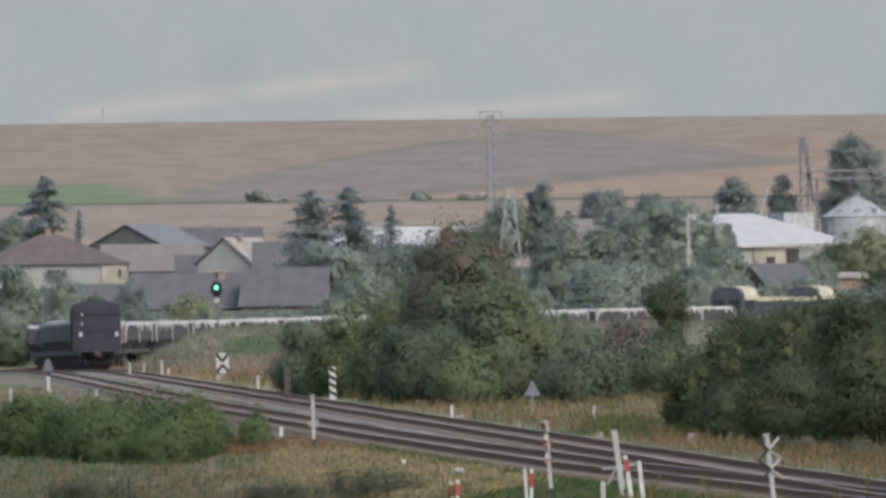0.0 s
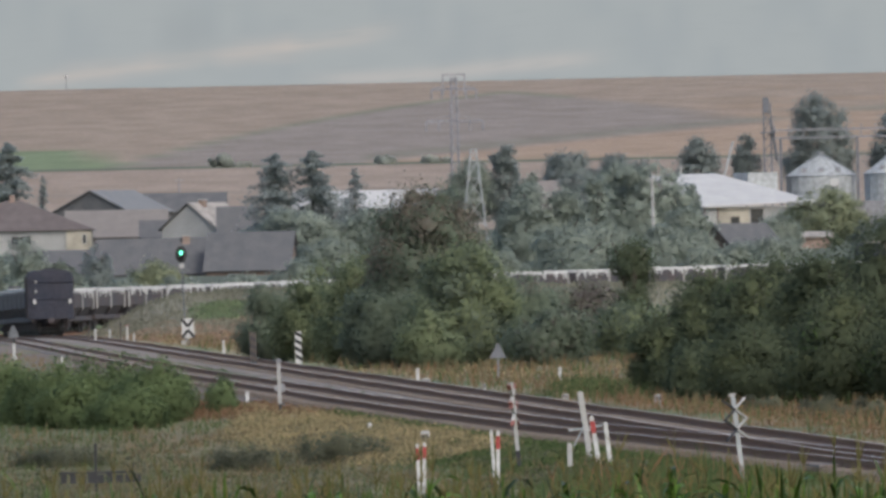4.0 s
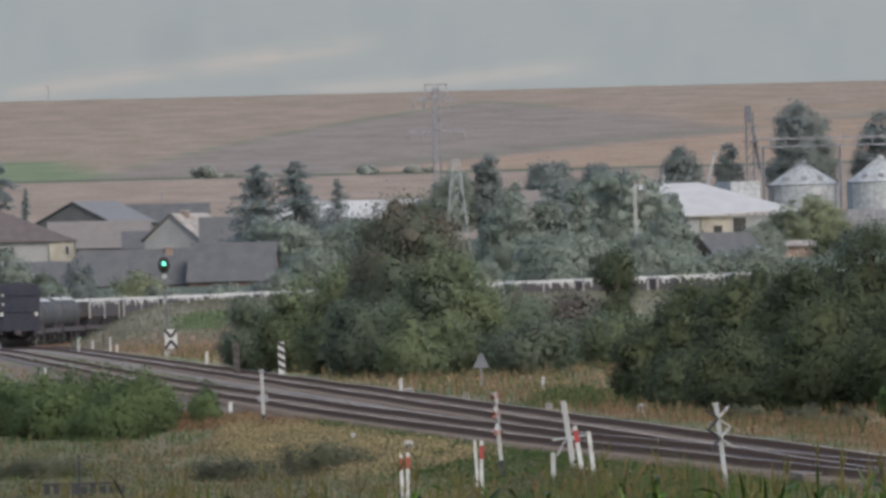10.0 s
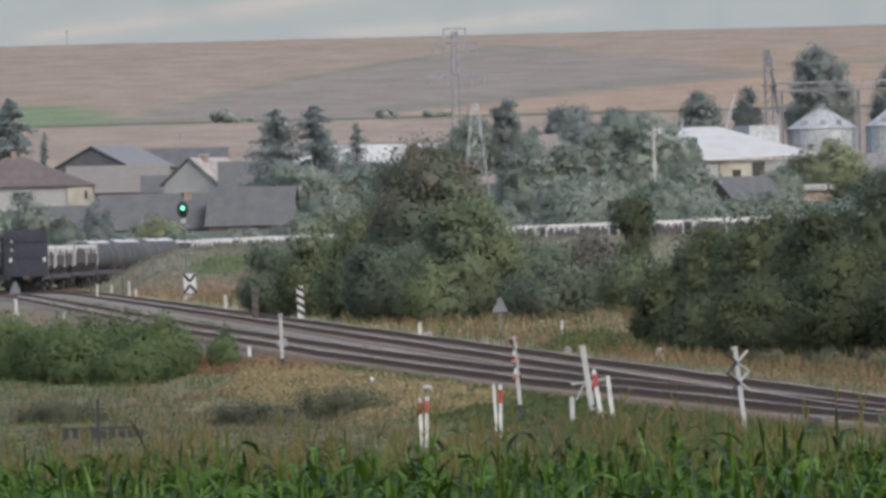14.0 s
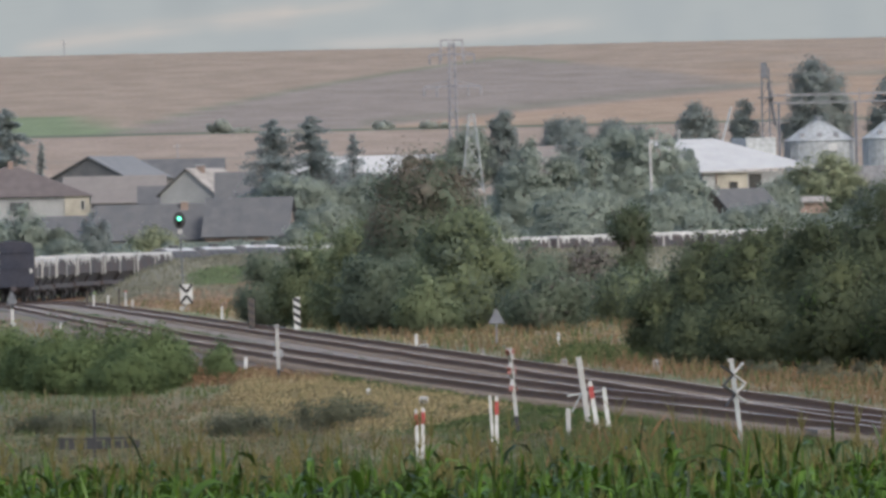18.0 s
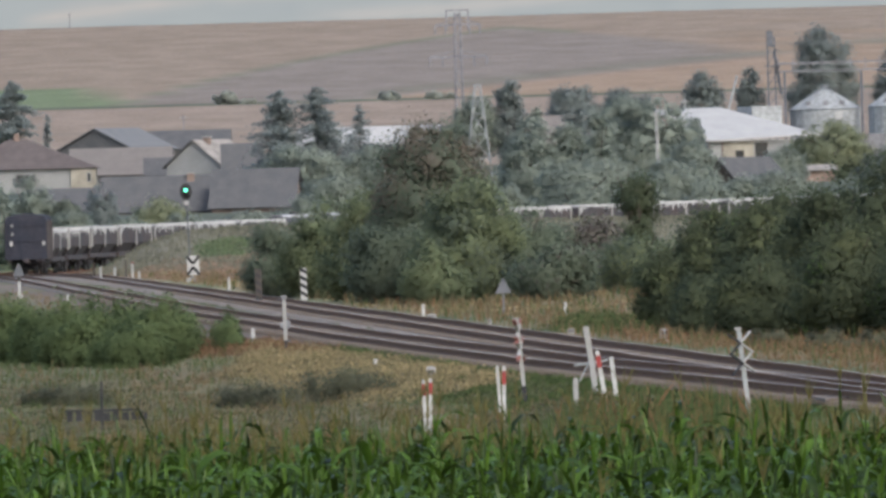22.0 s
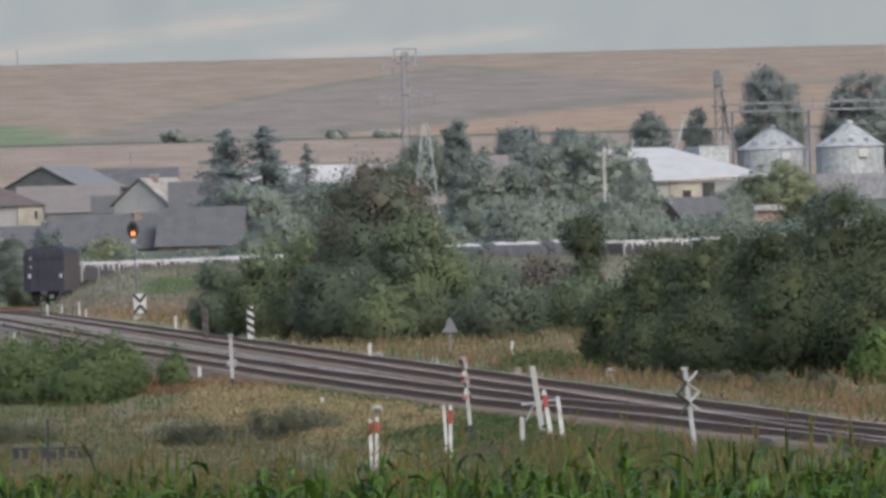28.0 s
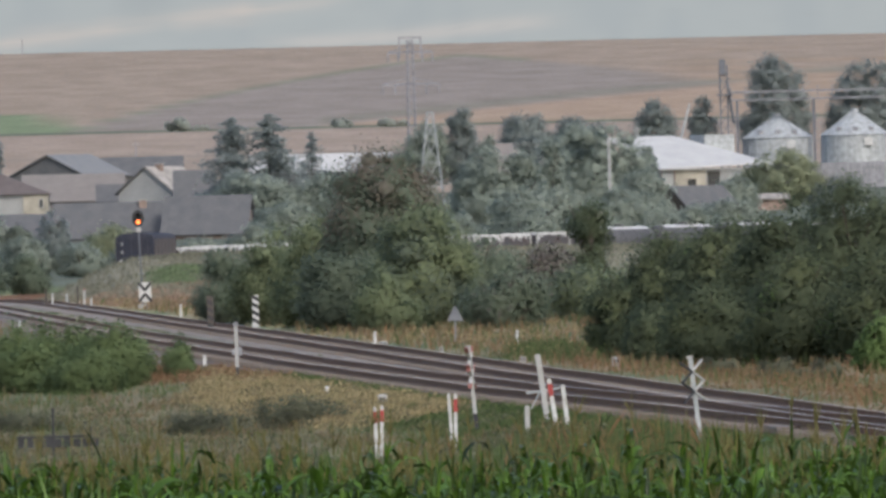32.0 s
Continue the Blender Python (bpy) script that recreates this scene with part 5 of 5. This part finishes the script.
def silo(x, y, z, r, h, cone):
    t = thing("grain_silo", pose(x, y, z), "corrugated galvanised grain silo with a cone roof", "silo", "grain silos")
    prof = []
    for i in range(26):
        prof.append((r + 0.015 * (i % 2), h * i / 25))
    bm = bmesh.new()
    prev = None
    for rr, zz in prof:
        ring = [bm.verts.new((rr * math.cos(a), rr * math.sin(a), zz)) for a in np.linspace(0, 2 * math.pi, 40, endpoint=False)]
        if prev:
            for i in range(40):
                bm.faces.new((prev[i], prev[(i + 1) % 40], ring[(i + 1) % 40], ring[i]))
        prev = ring
    part("shell", bm, M_steel, t)
    roof = part("cone_roof", rod(bmesh.new(), (0, 0, h), (0, 0, h + cone), r + 0.2, 0.5, 30), M_steel, t)
    part("cap", rod(bmesh.new(), (0, 0, h + cone), (0, 0, h + cone + 0.5), 0.6, 0.5, 12), M_steel, roof)
    for k in range(15):
        a = k / 15 * 6.283
        part("roof_rib", beam(bmesh.new(), (r * math.cos(a), r * math.sin(a), h + 0.1), (0.5 * math.cos(a), 0.5 * math.sin(a), h + cone + 0.05), 0.1), M_steel, roof)
    for k in range(20):
        a = k / 20 * 6.283
        part("stiffener", boxed(r * math.cos(a) - 0.035, r * math.sin(a) - 0.035, 0, r * math.cos(a) + 0.035, r * math.sin(a) + 0.035, h), M_steel, t)
    for a in (-2.2, -1.57, -0.95):
        part("roof_vent", boxed((r - 0.9) * math.cos(a) - 0.35, (r - 0.9) * math.sin(a) - 0.35, h + 0.35, (r - 0.9) * math.cos(a) + 0.35, (r - 0.9) * math.sin(a) + 0.35, h + 1.1), M_lattice, roof)
    part("sign_plate", boxed(1.2, -r - 0.12, h - 1.5, 2.4, -r + 0.2, h - 0.4), M_white, t, "white plate")
    return t


silo(50.5, 3125, 7.4, 4.85, 8.8, 2.9)
silo(60.9, 3110, 7.0, 4.65, 9.3, 3.1)


def elevator(x, y, z):
    t = thing("grain_elevator", pose(x, y, z), "grey lattice grain elevator tower with conveyor bridge", "elevator tower")
    h = 19.4
    for dx in (-0.5, 0.5):
        part("leg", boxed(dx - 0.12, -0.2, 0, dx + 0.12, 0.2, h - 1), M_tower, t)
    part("head", boxed(-0.6, -0.5, h - 2.4, 0.3, 0.5, h - 0.2, bevel=0.1), M_tower, t)
    part("spout", rod(bmesh.new(), (0.4, 0, h - 3), (1.3, 0, h - 9), 0.22), M_tower, t)
    part("platform", boxed(-1.0, -0.8, h - 5.2, 1.2, 0.8, h - 5.0), M_tower, t)
    for k in range(12):
        part("brace", beam(bmesh.new(), (-0.5, 0, k * 1.45), (0.5, 0, k * 1.45 + 1.45), 0.12), M_tower, t)
        part("ladder_hoop", boxed(0.6, -0.3, k * 1.45 + 0.5, 1.05, 0.3, k * 1.45 + 0.62), M_tower, t)
    bm = bmesh.new()
    for zz in (13.4, 14.5):
        box(bm, 0.8, -0.4, zz, 26, 0.4, zz + 0.22)
    part("bridge", bm, M_lattice, t, "long conveyor bridge over the silos")
    for k in range(13):
        part("bridge_post", boxed(0.9 + 2 * k, -0.4, 13.4, 1.02 + 2 * k, 0.4, 15.3), M_lattice, t)
    for k in (1.6, 12.2, 23.5):
        part("bridge_leg", boxed(k, -0.3, 0, k + 0.35, 0.3, 13.4), M_tower, t)
    return t


elevator(43.2, 3122, 8.0)
t = thing("sheet_fence", pose(52.6, 2760, 8.4), "grey corrugated sheet fence by the silos", "fence")
for i in range(14):
    part("panel", boxed(-9 + i * 1.6, -0.03 * (i % 2), 0, -7.45 + i * 1.6, 0.04, 3.1 + 0.05 * (i % 3)), M_lattice, t)


def pylon(x, y, z, h, arms, top_w, foot_w, portal):
    t = thing("power_pylon", pose(x, y, z), "grey lattice power pylon with two cross-arms" if portal else "pale steel lattice tower leg section", "pylon")
    steel, g = (M_lattice, 0.22) if portal else (M_steel, 0.15)
    n = 11 if portal else 5
    for sx in (-1, 1):
        for sy in (-1, 1):
            part("leg", beam(bmesh.new(), (sx * foot_w / 2, sy * foot_w / 2, 0), (sx * top_w / 2, sy * top_w / 2, h), g), steel, t)
    zs = [h * (1 - (1 - i / n) ** 1.35) for i in range(n + 1)]
    for i in range(n):
        wa, wb = (foot_w + (top_w - foot_w) * zs[k] / h for k in (i, i + 1))
        for sy in (-1, 1):
            part("brace", beam(bmesh.new(), (-wa / 2, sy * wa / 2, zs[i]), (wb / 2, sy * wb / 2, zs[i + 1]), g * 0.55), steel, t)
            part("brace", beam(bmesh.new(), (wa / 2, sy * wa / 2, zs[i]), (-wb / 2, sy * wb / 2, zs[i + 1]), g * 0.55), steel, t)
        for sy in (-1, 1):
            part("tie", boxed(-wb / 2, sy * wb / 2 - 0.04, zs[i + 1] - 0.05, wb / 2, sy * wb / 2 + 0.04, zs[i + 1] + 0.05), steel, t)
    for az, aw in arms:
        for s in (-1, 1):
            arm = part("cross_arm", beam(bmesh.new(), (0, 0, az), (s * aw, 0, az - 0.1), 0.2, 0.3), steel, t)
            part("arm_stay", beam(bmesh.new(), (0, 0, az + 0.9), (s * aw, 0, az), 0.12), steel, arm)
            for q in (0.55, 1.0):
                part("insulator", rod(bmesh.new(), (s * aw * q, 0, az - 1.5), (s * aw * q, 0, az - 0.1), 0.12), steel, arm)
    if portal:
        for s in (-1, 1):
            part("peak_post", boxed(s * 1.6 - 0.12, -0.07, h - 2.6, s * 1.6 + 0.12, 0.07, h + 0.4), steel, t)
        part("peak_beam", boxed(-1.7, -0.08, h + 0.3, 1.7, 0.08, h + 0.5), steel, t)
    return t


pylon(0.0, 3330, 11.0, 21.7, ((20.0, 3.3), (15.3, 4.2)), 0.75, 1.3, True)
pylon(2.3, 2860, 6.8, 12.6, (), 0.7, 3.4, False)
for x, y, z, h in ((21.3, 2440, 3.3, 10.5), (-42.8, 3500, 16.6, 3.0), (-78.5, 4580, 42.3, 3.6), (31.0, 3100, 9.5, 8.6)):
    t = thing("utility_pole", pose(x, y, z, 0, -0.8, 0), "pale concrete utility pole", "pole")
    part("shaft", rod(bmesh.new(), (0, 0, -0.5), (0, 0, h), 0.22 if y < 3300 else 0.1, 0.15 if y < 3300 else 0.08, 10), M_concrete if y < 3300 else M_lattice, t)
    part("cross_bar", boxed(-0.6, -0.06, h - 0.5, 0.6, 0.06, h - 0.4), M_concrete, t)


# ---- maize and grasses ----
def maize_field():
    """Rows of plants: a stalk, broad folded leaves that rise, arch over and hang, and a tassel of thin spikes."""
    rs = np.random.RandomState(77)
    px, py = [], []
    for y in np.arange(190, 290, 1.6):
        half = 0.0225 * y + 0.8
        xs = np.arange(-half, half, 0.24)
        px.append(xs + rs.uniform(-0.09, 0.09, len(xs)))
        py.append(y + rs.uniform(-0.5, 0.5, len(xs)))
    px, py = np.concatenate(px), np.concatenate(py)
    ph = rs.uniform(1.3, 1.75, len(px)) + 0.2 * np.clip(rs.normal(size=len(px)), -1.2, 2) + 0.1 * np.sin(px * 1.7 + py * 0.21)
    turn = rs.uniform(0, 6.28, len(px))
    V, F, I, at = [], [], [], 0
    for k in range(10):
        u = 0.34 + 0.46 * k / 9
        x, y, h, n = px, py, ph, len(px)
        a = turn + k * math.pi + rs.normal(size=n) * 0.5
        spear = rs.rand(n) < (0.3 if k > 6 else 0.05)
        L = np.where(spear, rs.uniform(0.3, 0.6, n), rs.uniform(0.42, 0.75, n))
        w = np.where(spear, rs.uniform(0.014, 0.024, n), rs.uniform(0.03, 0.05, n))
        th = np.where(spear, rs.uniform(0.03, 0.3, n), rs.uniform(0.1, 0.5, n))
        bend = np.where(spear, rs.uniform(0.0, 0.6, n), rs.uniform(1.5, 3.3, n))
        lean = rs.normal(size=n) * 0.45
        ca, sa = np.cos(a), np.sin(a)
        r, z = np.zeros(n), MAIZE_Z + h * u
        ring = []
        for q, (f, ww) in enumerate(((0.0, 0.5), (0.25, 1.0), (0.5, 1.0), (0.75, 0.72), (1.0, 0.05))):
            g = th + bend * f ** 1.4
            if q:
                r, z = r + np.sin(g) * L * 0.25, z + np.cos(g) * L * 0.25
            nx, ny, nz = -np.cos(g) * ca, -np.cos(g) * sa, np.sin(g)
            sx, sy, sz = -sa + nx * lean * f, ca + ny * lean * f, nz * lean * f
            for e, d in ((-1, 0.0), (0, -0.4), (1, 0.0)):
                ring.append(np.stack([x + ca * r + e * sx * w * ww + nx * d * w * ww, y + sa * r + e * sy * w * ww + ny * d * w * ww, z + e * sz * w * ww + nz * d * w * ww], 1))
        V.append(np.stack(ring, 1).reshape(-1, 3))
        base = at + 15 * np.arange(n)[:, None, None]
        quad = np.array([[3 * q + e, 3 * q + e + 1, 3 * q + e + 4, 3 * q + e + 3] for q in range(4) for e in (0, 1)])
        F.append((base + quad[None]).reshape(-1, 4))
        I.append(np.zeros(8 * n))
        at += 15 * n

    def strips(corners, which):
        nonlocal at
        v = np.stack(corners, 1)
        V.append(v.reshape(-1, 3))
        F.append(at + np.arange(len(v) * 4).reshape(-1, 4))
        I.append(np.full(len(v), which))
        at += len(v) * 4

    strips([np.stack([px + dx, py, MAIZE_Z + z * ph], 1) for dx, z in ((-0.016, 0), (0.016, 0), (0.012, 0.9), (-0.012, 0.9))], 0)
    has = rs.rand(len(px)) < np.interp(py, [190, 240, 262, 288], [0.0, 0.004, 0.08, 0.35])
    x, y, h = px[has], py[has], ph[has]
    for k in range(6):
        n = len(x)
        tx, ty = (rs.normal(size=n) * (0.02 if k == 0 else 0.1) for _ in range(2))
        lo, tz = (-0.05, rs.uniform(0.25, 0.48, n)) if k == 0 else (0.05, rs.uniform(0.12, 0.34, n))
        w = 0.009
        strips([np.stack([x - w, y, MAIZE_Z + h + lo], 1), np.stack([x + w, y, MAIZE_Z + h + lo], 1), np.stack([x + tx + 0.004, y + ty, MAIZE_Z + h + tz], 1), np.stack([x + tx - 0.004, y + ty, MAIZE_Z + h + tz], 1)], 1)
    return new("maize_crop", mesh_from("maize_crop", np.concatenate(V), np.concatenate(F), [M_corn, M_cornhead], np.concatenate(I), smooth=True))


MAIZE_Z = -0.88
tagged(maize_field(), "dense green maize plants with arching leaves", "maize", kind="stuff")


def grass(name, n, region, h, mat, label, seed, keep, w=0.012, spread=0.25):
    rs = np.random.RandomState(seed)
    (y0, y1), f = region
    y = y0 + (y1 - y0) * rs.uniform(0, 1, n)
    x = f(y, rs)
    k = keep(x, y, rs)
    x, y = x[k], y[k]
    z = ground_z(x, y)
    n = len(x)
    hh = h * rs.uniform(0.5, 1.25, n)
    a = rs.uniform(0, math.pi, n)
    ww = w * (y / 500) * rs.uniform(0.7, 1.5, n)
    dx, dy = np.cos(a) * ww, np.sin(a) * ww
    tx, ty = rs.normal(size=n) * spread * hh, rs.normal(size=n) * spread * hh
    v = np.stack([np.stack([x - dx, y - dy, z - 0.05], 1), np.stack([x + dx, y + dy, z - 0.05], 1),
                  np.stack([x + dx * 0.8 + tx * 0.5, y + dy * 0.8 + ty * 0.5, z + hh * 0.6], 1), np.stack([x + tx, y + ty, z + hh], 1), np.stack([x - dx * 0.8 + tx * 0.5, y - dy * 0.8 + ty * 0.5, z + hh * 0.6], 1)], 1).reshape(-1, 3)
    ff = np.arange(n * 5).reshape(n, 5)
    return tagged(new(name, mesh_from(name, v, ff, mat)), label, "grass", kind="stuff")


def line_x(y):
    return np.interp(y, LINE_Y, LINE_X)


def across(lo, hi):
    return lambda y, rs: y * rs.uniform(lo, hi, len(y)) / 40000


def left_side(x, y, rs):
    gap = np.interp(y, [365, 460, 660, 900], [3.4, 3.9, 6.0, 6.9])
    return x < line_x(y) - gap - 0.6 * rs.uniform(0, 1, len(x))


def right_side(x, y, rs):
    return x > line_x(y) + np.where(y < 950, 2.2, 3.0) + 1.0 * rs.uniform(0, 1, len(x))


def patch(seed, size, lo):
    return lambda x, y: bumps(x, y * 0.3, size, seed) > lo


grass("tall_verge_grass", 22000, ((292, 430), across(-900, 950)), 0.6, M_grassgreen, "tall green grass behind the maize", 209, lambda x, y, rs: left_side(x, y, rs) | (y < 360), 0.010)
grass("sorrel_stand", 5500, ((292, 430), across(-900, 950)), 0.7, M_grassred, "tall reddish dry sorrel and grass behind the maize", 201, lambda x, y, rs: left_side(x, y, rs) | (y < 360), 0.010)
grass("green_meadow_grass", 16000, ((300, 900), across(-950, 800)), 0.24, M_grassgreen, "green meadow grass", 202, lambda x, y, rs: left_side(x, y, rs) | (y < 360))
grass("dry_meadow_grass", 14000, ((430, 1250), across(-950, 600)), 0.28, M_grassdry, "dry straw-coloured meadow grass", 203, lambda x, y, rs: left_side(x, y, rs) & patch(11, 9.0, -0.05)(x, y))
grass("dry_bank_grass", 24000, ((430, 1500), across(-750, 950)), 0.42, M_grassdry, "dry straw-coloured grass along the far bank", 204, lambda x, y, rs: right_side(x, y, rs) & (x < line_x(y) + 26))
grass("red_bank_grass", 16000, ((430, 1500), across(-750, 950)), 0.45, M_grassred, "reddish dry stalks along the far bank", 205, lambda x, y, rs: right_side(x, y, rs) & patch(31, 7.0, 0.1)(x, y))
grass("green_bank_grass", 20000, ((430, 1500), across(-750, 950)), 0.4, M_grassgreen, "green grass along the far bank", 206, lambda x, y, rs: right_side(x, y, rs) & patch(33, 8.0, 0.0)(x, y))
grass("mound_grass", 4000, ((1500, 1760), across(-800, 700)), 0.3, M_mound, "rough grass on the mound inside the curve", 207, lambda x, y, rs: right_side(x, y, rs), 0.010)
grass("mound_weeds", 26000, ((1500, 1760), across(-800, 700)), 0.35, M_mound, "rough dull weeds on the mound inside the curve", 208, lambda x, y, rs: right_side(x, y, rs), 0.010)


def tussocks(name, n, region, mat, label, seed, keep, size=(0.5, 1.6), tall=(0.12, 0.34), leaf=0.055, per=80):
    """Low mounded tufts in one sheet of many blades."""
    rs = np.random.RandomState(seed)
    (y0, y1), f = region
    y = y0 + (y1 - y0) * rs.uniform(0, 1, n)
    x = f(y, rs)
    k = keep(x, y, rs)
    x, y = x[k], y[k]
    z = ground_z(x, y)
    w, h = rs.uniform(*size, len(x)), rs.uniform(*tall, len(x))
    d = rs.normal(size=(len(x), per, 3))
    d /= np.linalg.norm(d, axis=2)[..., None]
    d[..., 2] = np.abs(d[..., 2])
    r = rs.uniform(0.5, 1.1, (len(x), per, 1))
    pos = np.stack([x, y, z], 1)[:, None] + d * r * np.stack([w / 2, w * 1.2, h], 1)[:, None]
    return tagged(new(name, leaf_mesh(name, pos.reshape(-1, 3), d.reshape(-1, 3) * 0.6, leaf, mat, rs, 0.8, 0.3, soft=d.reshape(-1, 3) * 0.5 + np.array([0, -0.15, 0.7]))), label, "grass", kind="stuff")


near_left = across(-950, 330)
tussocks("green_tussocks", 620, ((430, 760), near_left), M_grassgreen, "low green grass tufts in the meadow", 221, lambda x, y, rs: left_side(x, y, rs) & ((x < -7 + rs.normal(size=len(x))) | (x > 0.5) | (y > 650)))
tussocks("grey_tussocks", 620, ((440, 600), near_left), M_weed, "low grey-green weed tufts in the meadow", 222, left_side)
tussocks("dry_tussocks", 3800, ((500, 720), across(-450, 100)), M_tan, "straw-coloured grass tufts in a band across the meadow", 223, lambda x, y, rs: left_side(x, y, rs) & (np.abs(y - 508 + 21.5 * x) < rs.uniform(10, 56, len(x))) & (x > -6.2) & (x < 1.0))
tussocks("brown_tussocks", 1000, ((440, 640), near_left), M_grassdry, "low brownish grass tufts in the meadow", 236, lambda x, y, rs: left_side(x, y, rs) & (bumps(x, y * 0.2, 5.0, 15) > 0.05))
tussocks("red_tussocks", 1500, ((610, 720), across(-620, -150)), M_grassred, "low reddish sorrel tufts in the meadow", 224, lambda x, y, rs: left_side(x, y, rs) & (np.abs(y - 602 + 10 * x) < rs.uniform(8, 26, len(x))) & (x < -3.6))
tussocks("bank_tussocks", 900, ((700, 1500), across(-750, 950)), M_tan, "low straw-coloured tufts along the far bank", 225, lambda x, y, rs: right_side(x, y, rs) & (x < line_x(y) + 24), (0.8, 2.4), (0.2, 0.5), 0.08)
tussocks("bank_green_tussocks", 420, ((460, 1000), across(-500, 950)), M_grassgreen, "low green tufts along the far bank", 226, lambda x, y, rs: right_side(x, y, rs) & (bumps(x, y * 0.3, 6.0, 33) > 0.0), (0.8, 2.0), (0.2, 0.5), 0.07)
tussocks("mound_tussocks", 420, ((1545, 1740), across(-800, 500)), M_mound, "dull grey-green tufts on the mound", 228, right_side, (1.2, 3.5), (0.2, 0.45), 0.12, 120)
tussocks("mound_green_tussocks", 90, ((1575, 1612), across(-462, -385)), M_soft, "bright green patch of grass on the mound", 234, right_side, (1.2, 3.0), (0.2, 0.4), 0.11, 120)
tussocks("bank_verge_tufts", 1700, ((400, 650), lambda y, rs: line_x(y) - np.interp(y, [370, 424, 502, 620, 865], [0.9, 1.3, 2.75, 3.75, 4.6]) - rs.uniform(1.05, 4.2, len(y))), M_grassgreen, "green grass on the bank of the near track", 235, lambda x, y, rs: rs.rand(len(x)) < np.interp(y, [400, 560, 650], [1, 0.8, 0.15]), (0.4, 1.3), (0.06, 0.2), 0.055)
tussocks("mound_foot_tussocks", 620, ((1330, 1575), across(-760, 100)), M_fawn, "straw-coloured tufts at the foot of the mound", 229, right_side, (1.2, 3.0), (0.2, 0.45), 0.11, 120)
tussocks("red_bank_tussocks", 460, ((430, 700), across(250, 950)), M_grassred, "low reddish tufts along the far bank", 230, lambda x, y, rs: right_side(x, y, rs) & (bumps(x, y * 0.2, 7.0, 41) > -0.15), (0.8, 2.2), (0.15, 0.4), 0.06)
tussocks("bank_green_patch", 130, ((690, 760), across(170, 330)), M_grassgreen, "bright green patch of grass beside the thicket", 231, right_side, (0.8, 1.8), (0.25, 0.6), 0.07)
tussocks("verge_tussocks", 260, ((395, 520), lambda y, rs: line_x(y) - np.interp(y, [395, 520], [3.6, 4.8]) - rs.uniform(0, 6, len(y)) ** 1.2), M_grassgreen, "green grass verge beside the crossing", 232, left_side, (0.5, 1.5), (0.08, 0.22), 0.045)
tussocks("track_weeds", 60, ((480, 1300), lambda y, rs: line_x(y) - rs.uniform(1.9, 2.6, len(y))), M_grassgreen, "small weeds in the ballast between the tracks", 227, lambda x, y, rs: y > 600, (0.3, 0.8), (0.08, 0.2), 0.05)

# weeds in the meadow before the track
for i, (x, y, w, h) in enumerate([(-2.8, 522, 2.6, 0.8), (-4.7, 528, 2.6, 0.55), (-9.6, 545, 2.6, 0.45), (9.6, 600, 1.4, 0.6), (8.2, 610, 1.2, 0.6), (10.9, 610, 1.4, 0.55)]):
    bush("weed_clump", x, y, w, 1.6, 0.0, h, 6000, 0.05, M_weeddark, "dark grey-green clump of tall weeds in dry grass", "weeds", 300 + i, 16, 0.01, group="weed clumps")


# ---- what moves ----
def motions():
    for w, s0 in TRAIN:
        rows = []
        for t in list(range(0, 32, 2)) + [32]:
            x, y, z, a = on_line(s0 + SPEED * t)
            rows.append((t, pose(x, y, z, 0, 0, -math.degrees(a))))
        walk(w, rows)
    walk(ASPECT, [(0, pose(0, 0, 0)), (26.4, pose(0, 0, 0)), (26.5, pose(0, 0, 0, 0, 0, 80)), (26.6, pose(0, 0, 0, 0, 0, 160)), (32, pose(0, 0, 0, 0, 0, 160))])


motions()
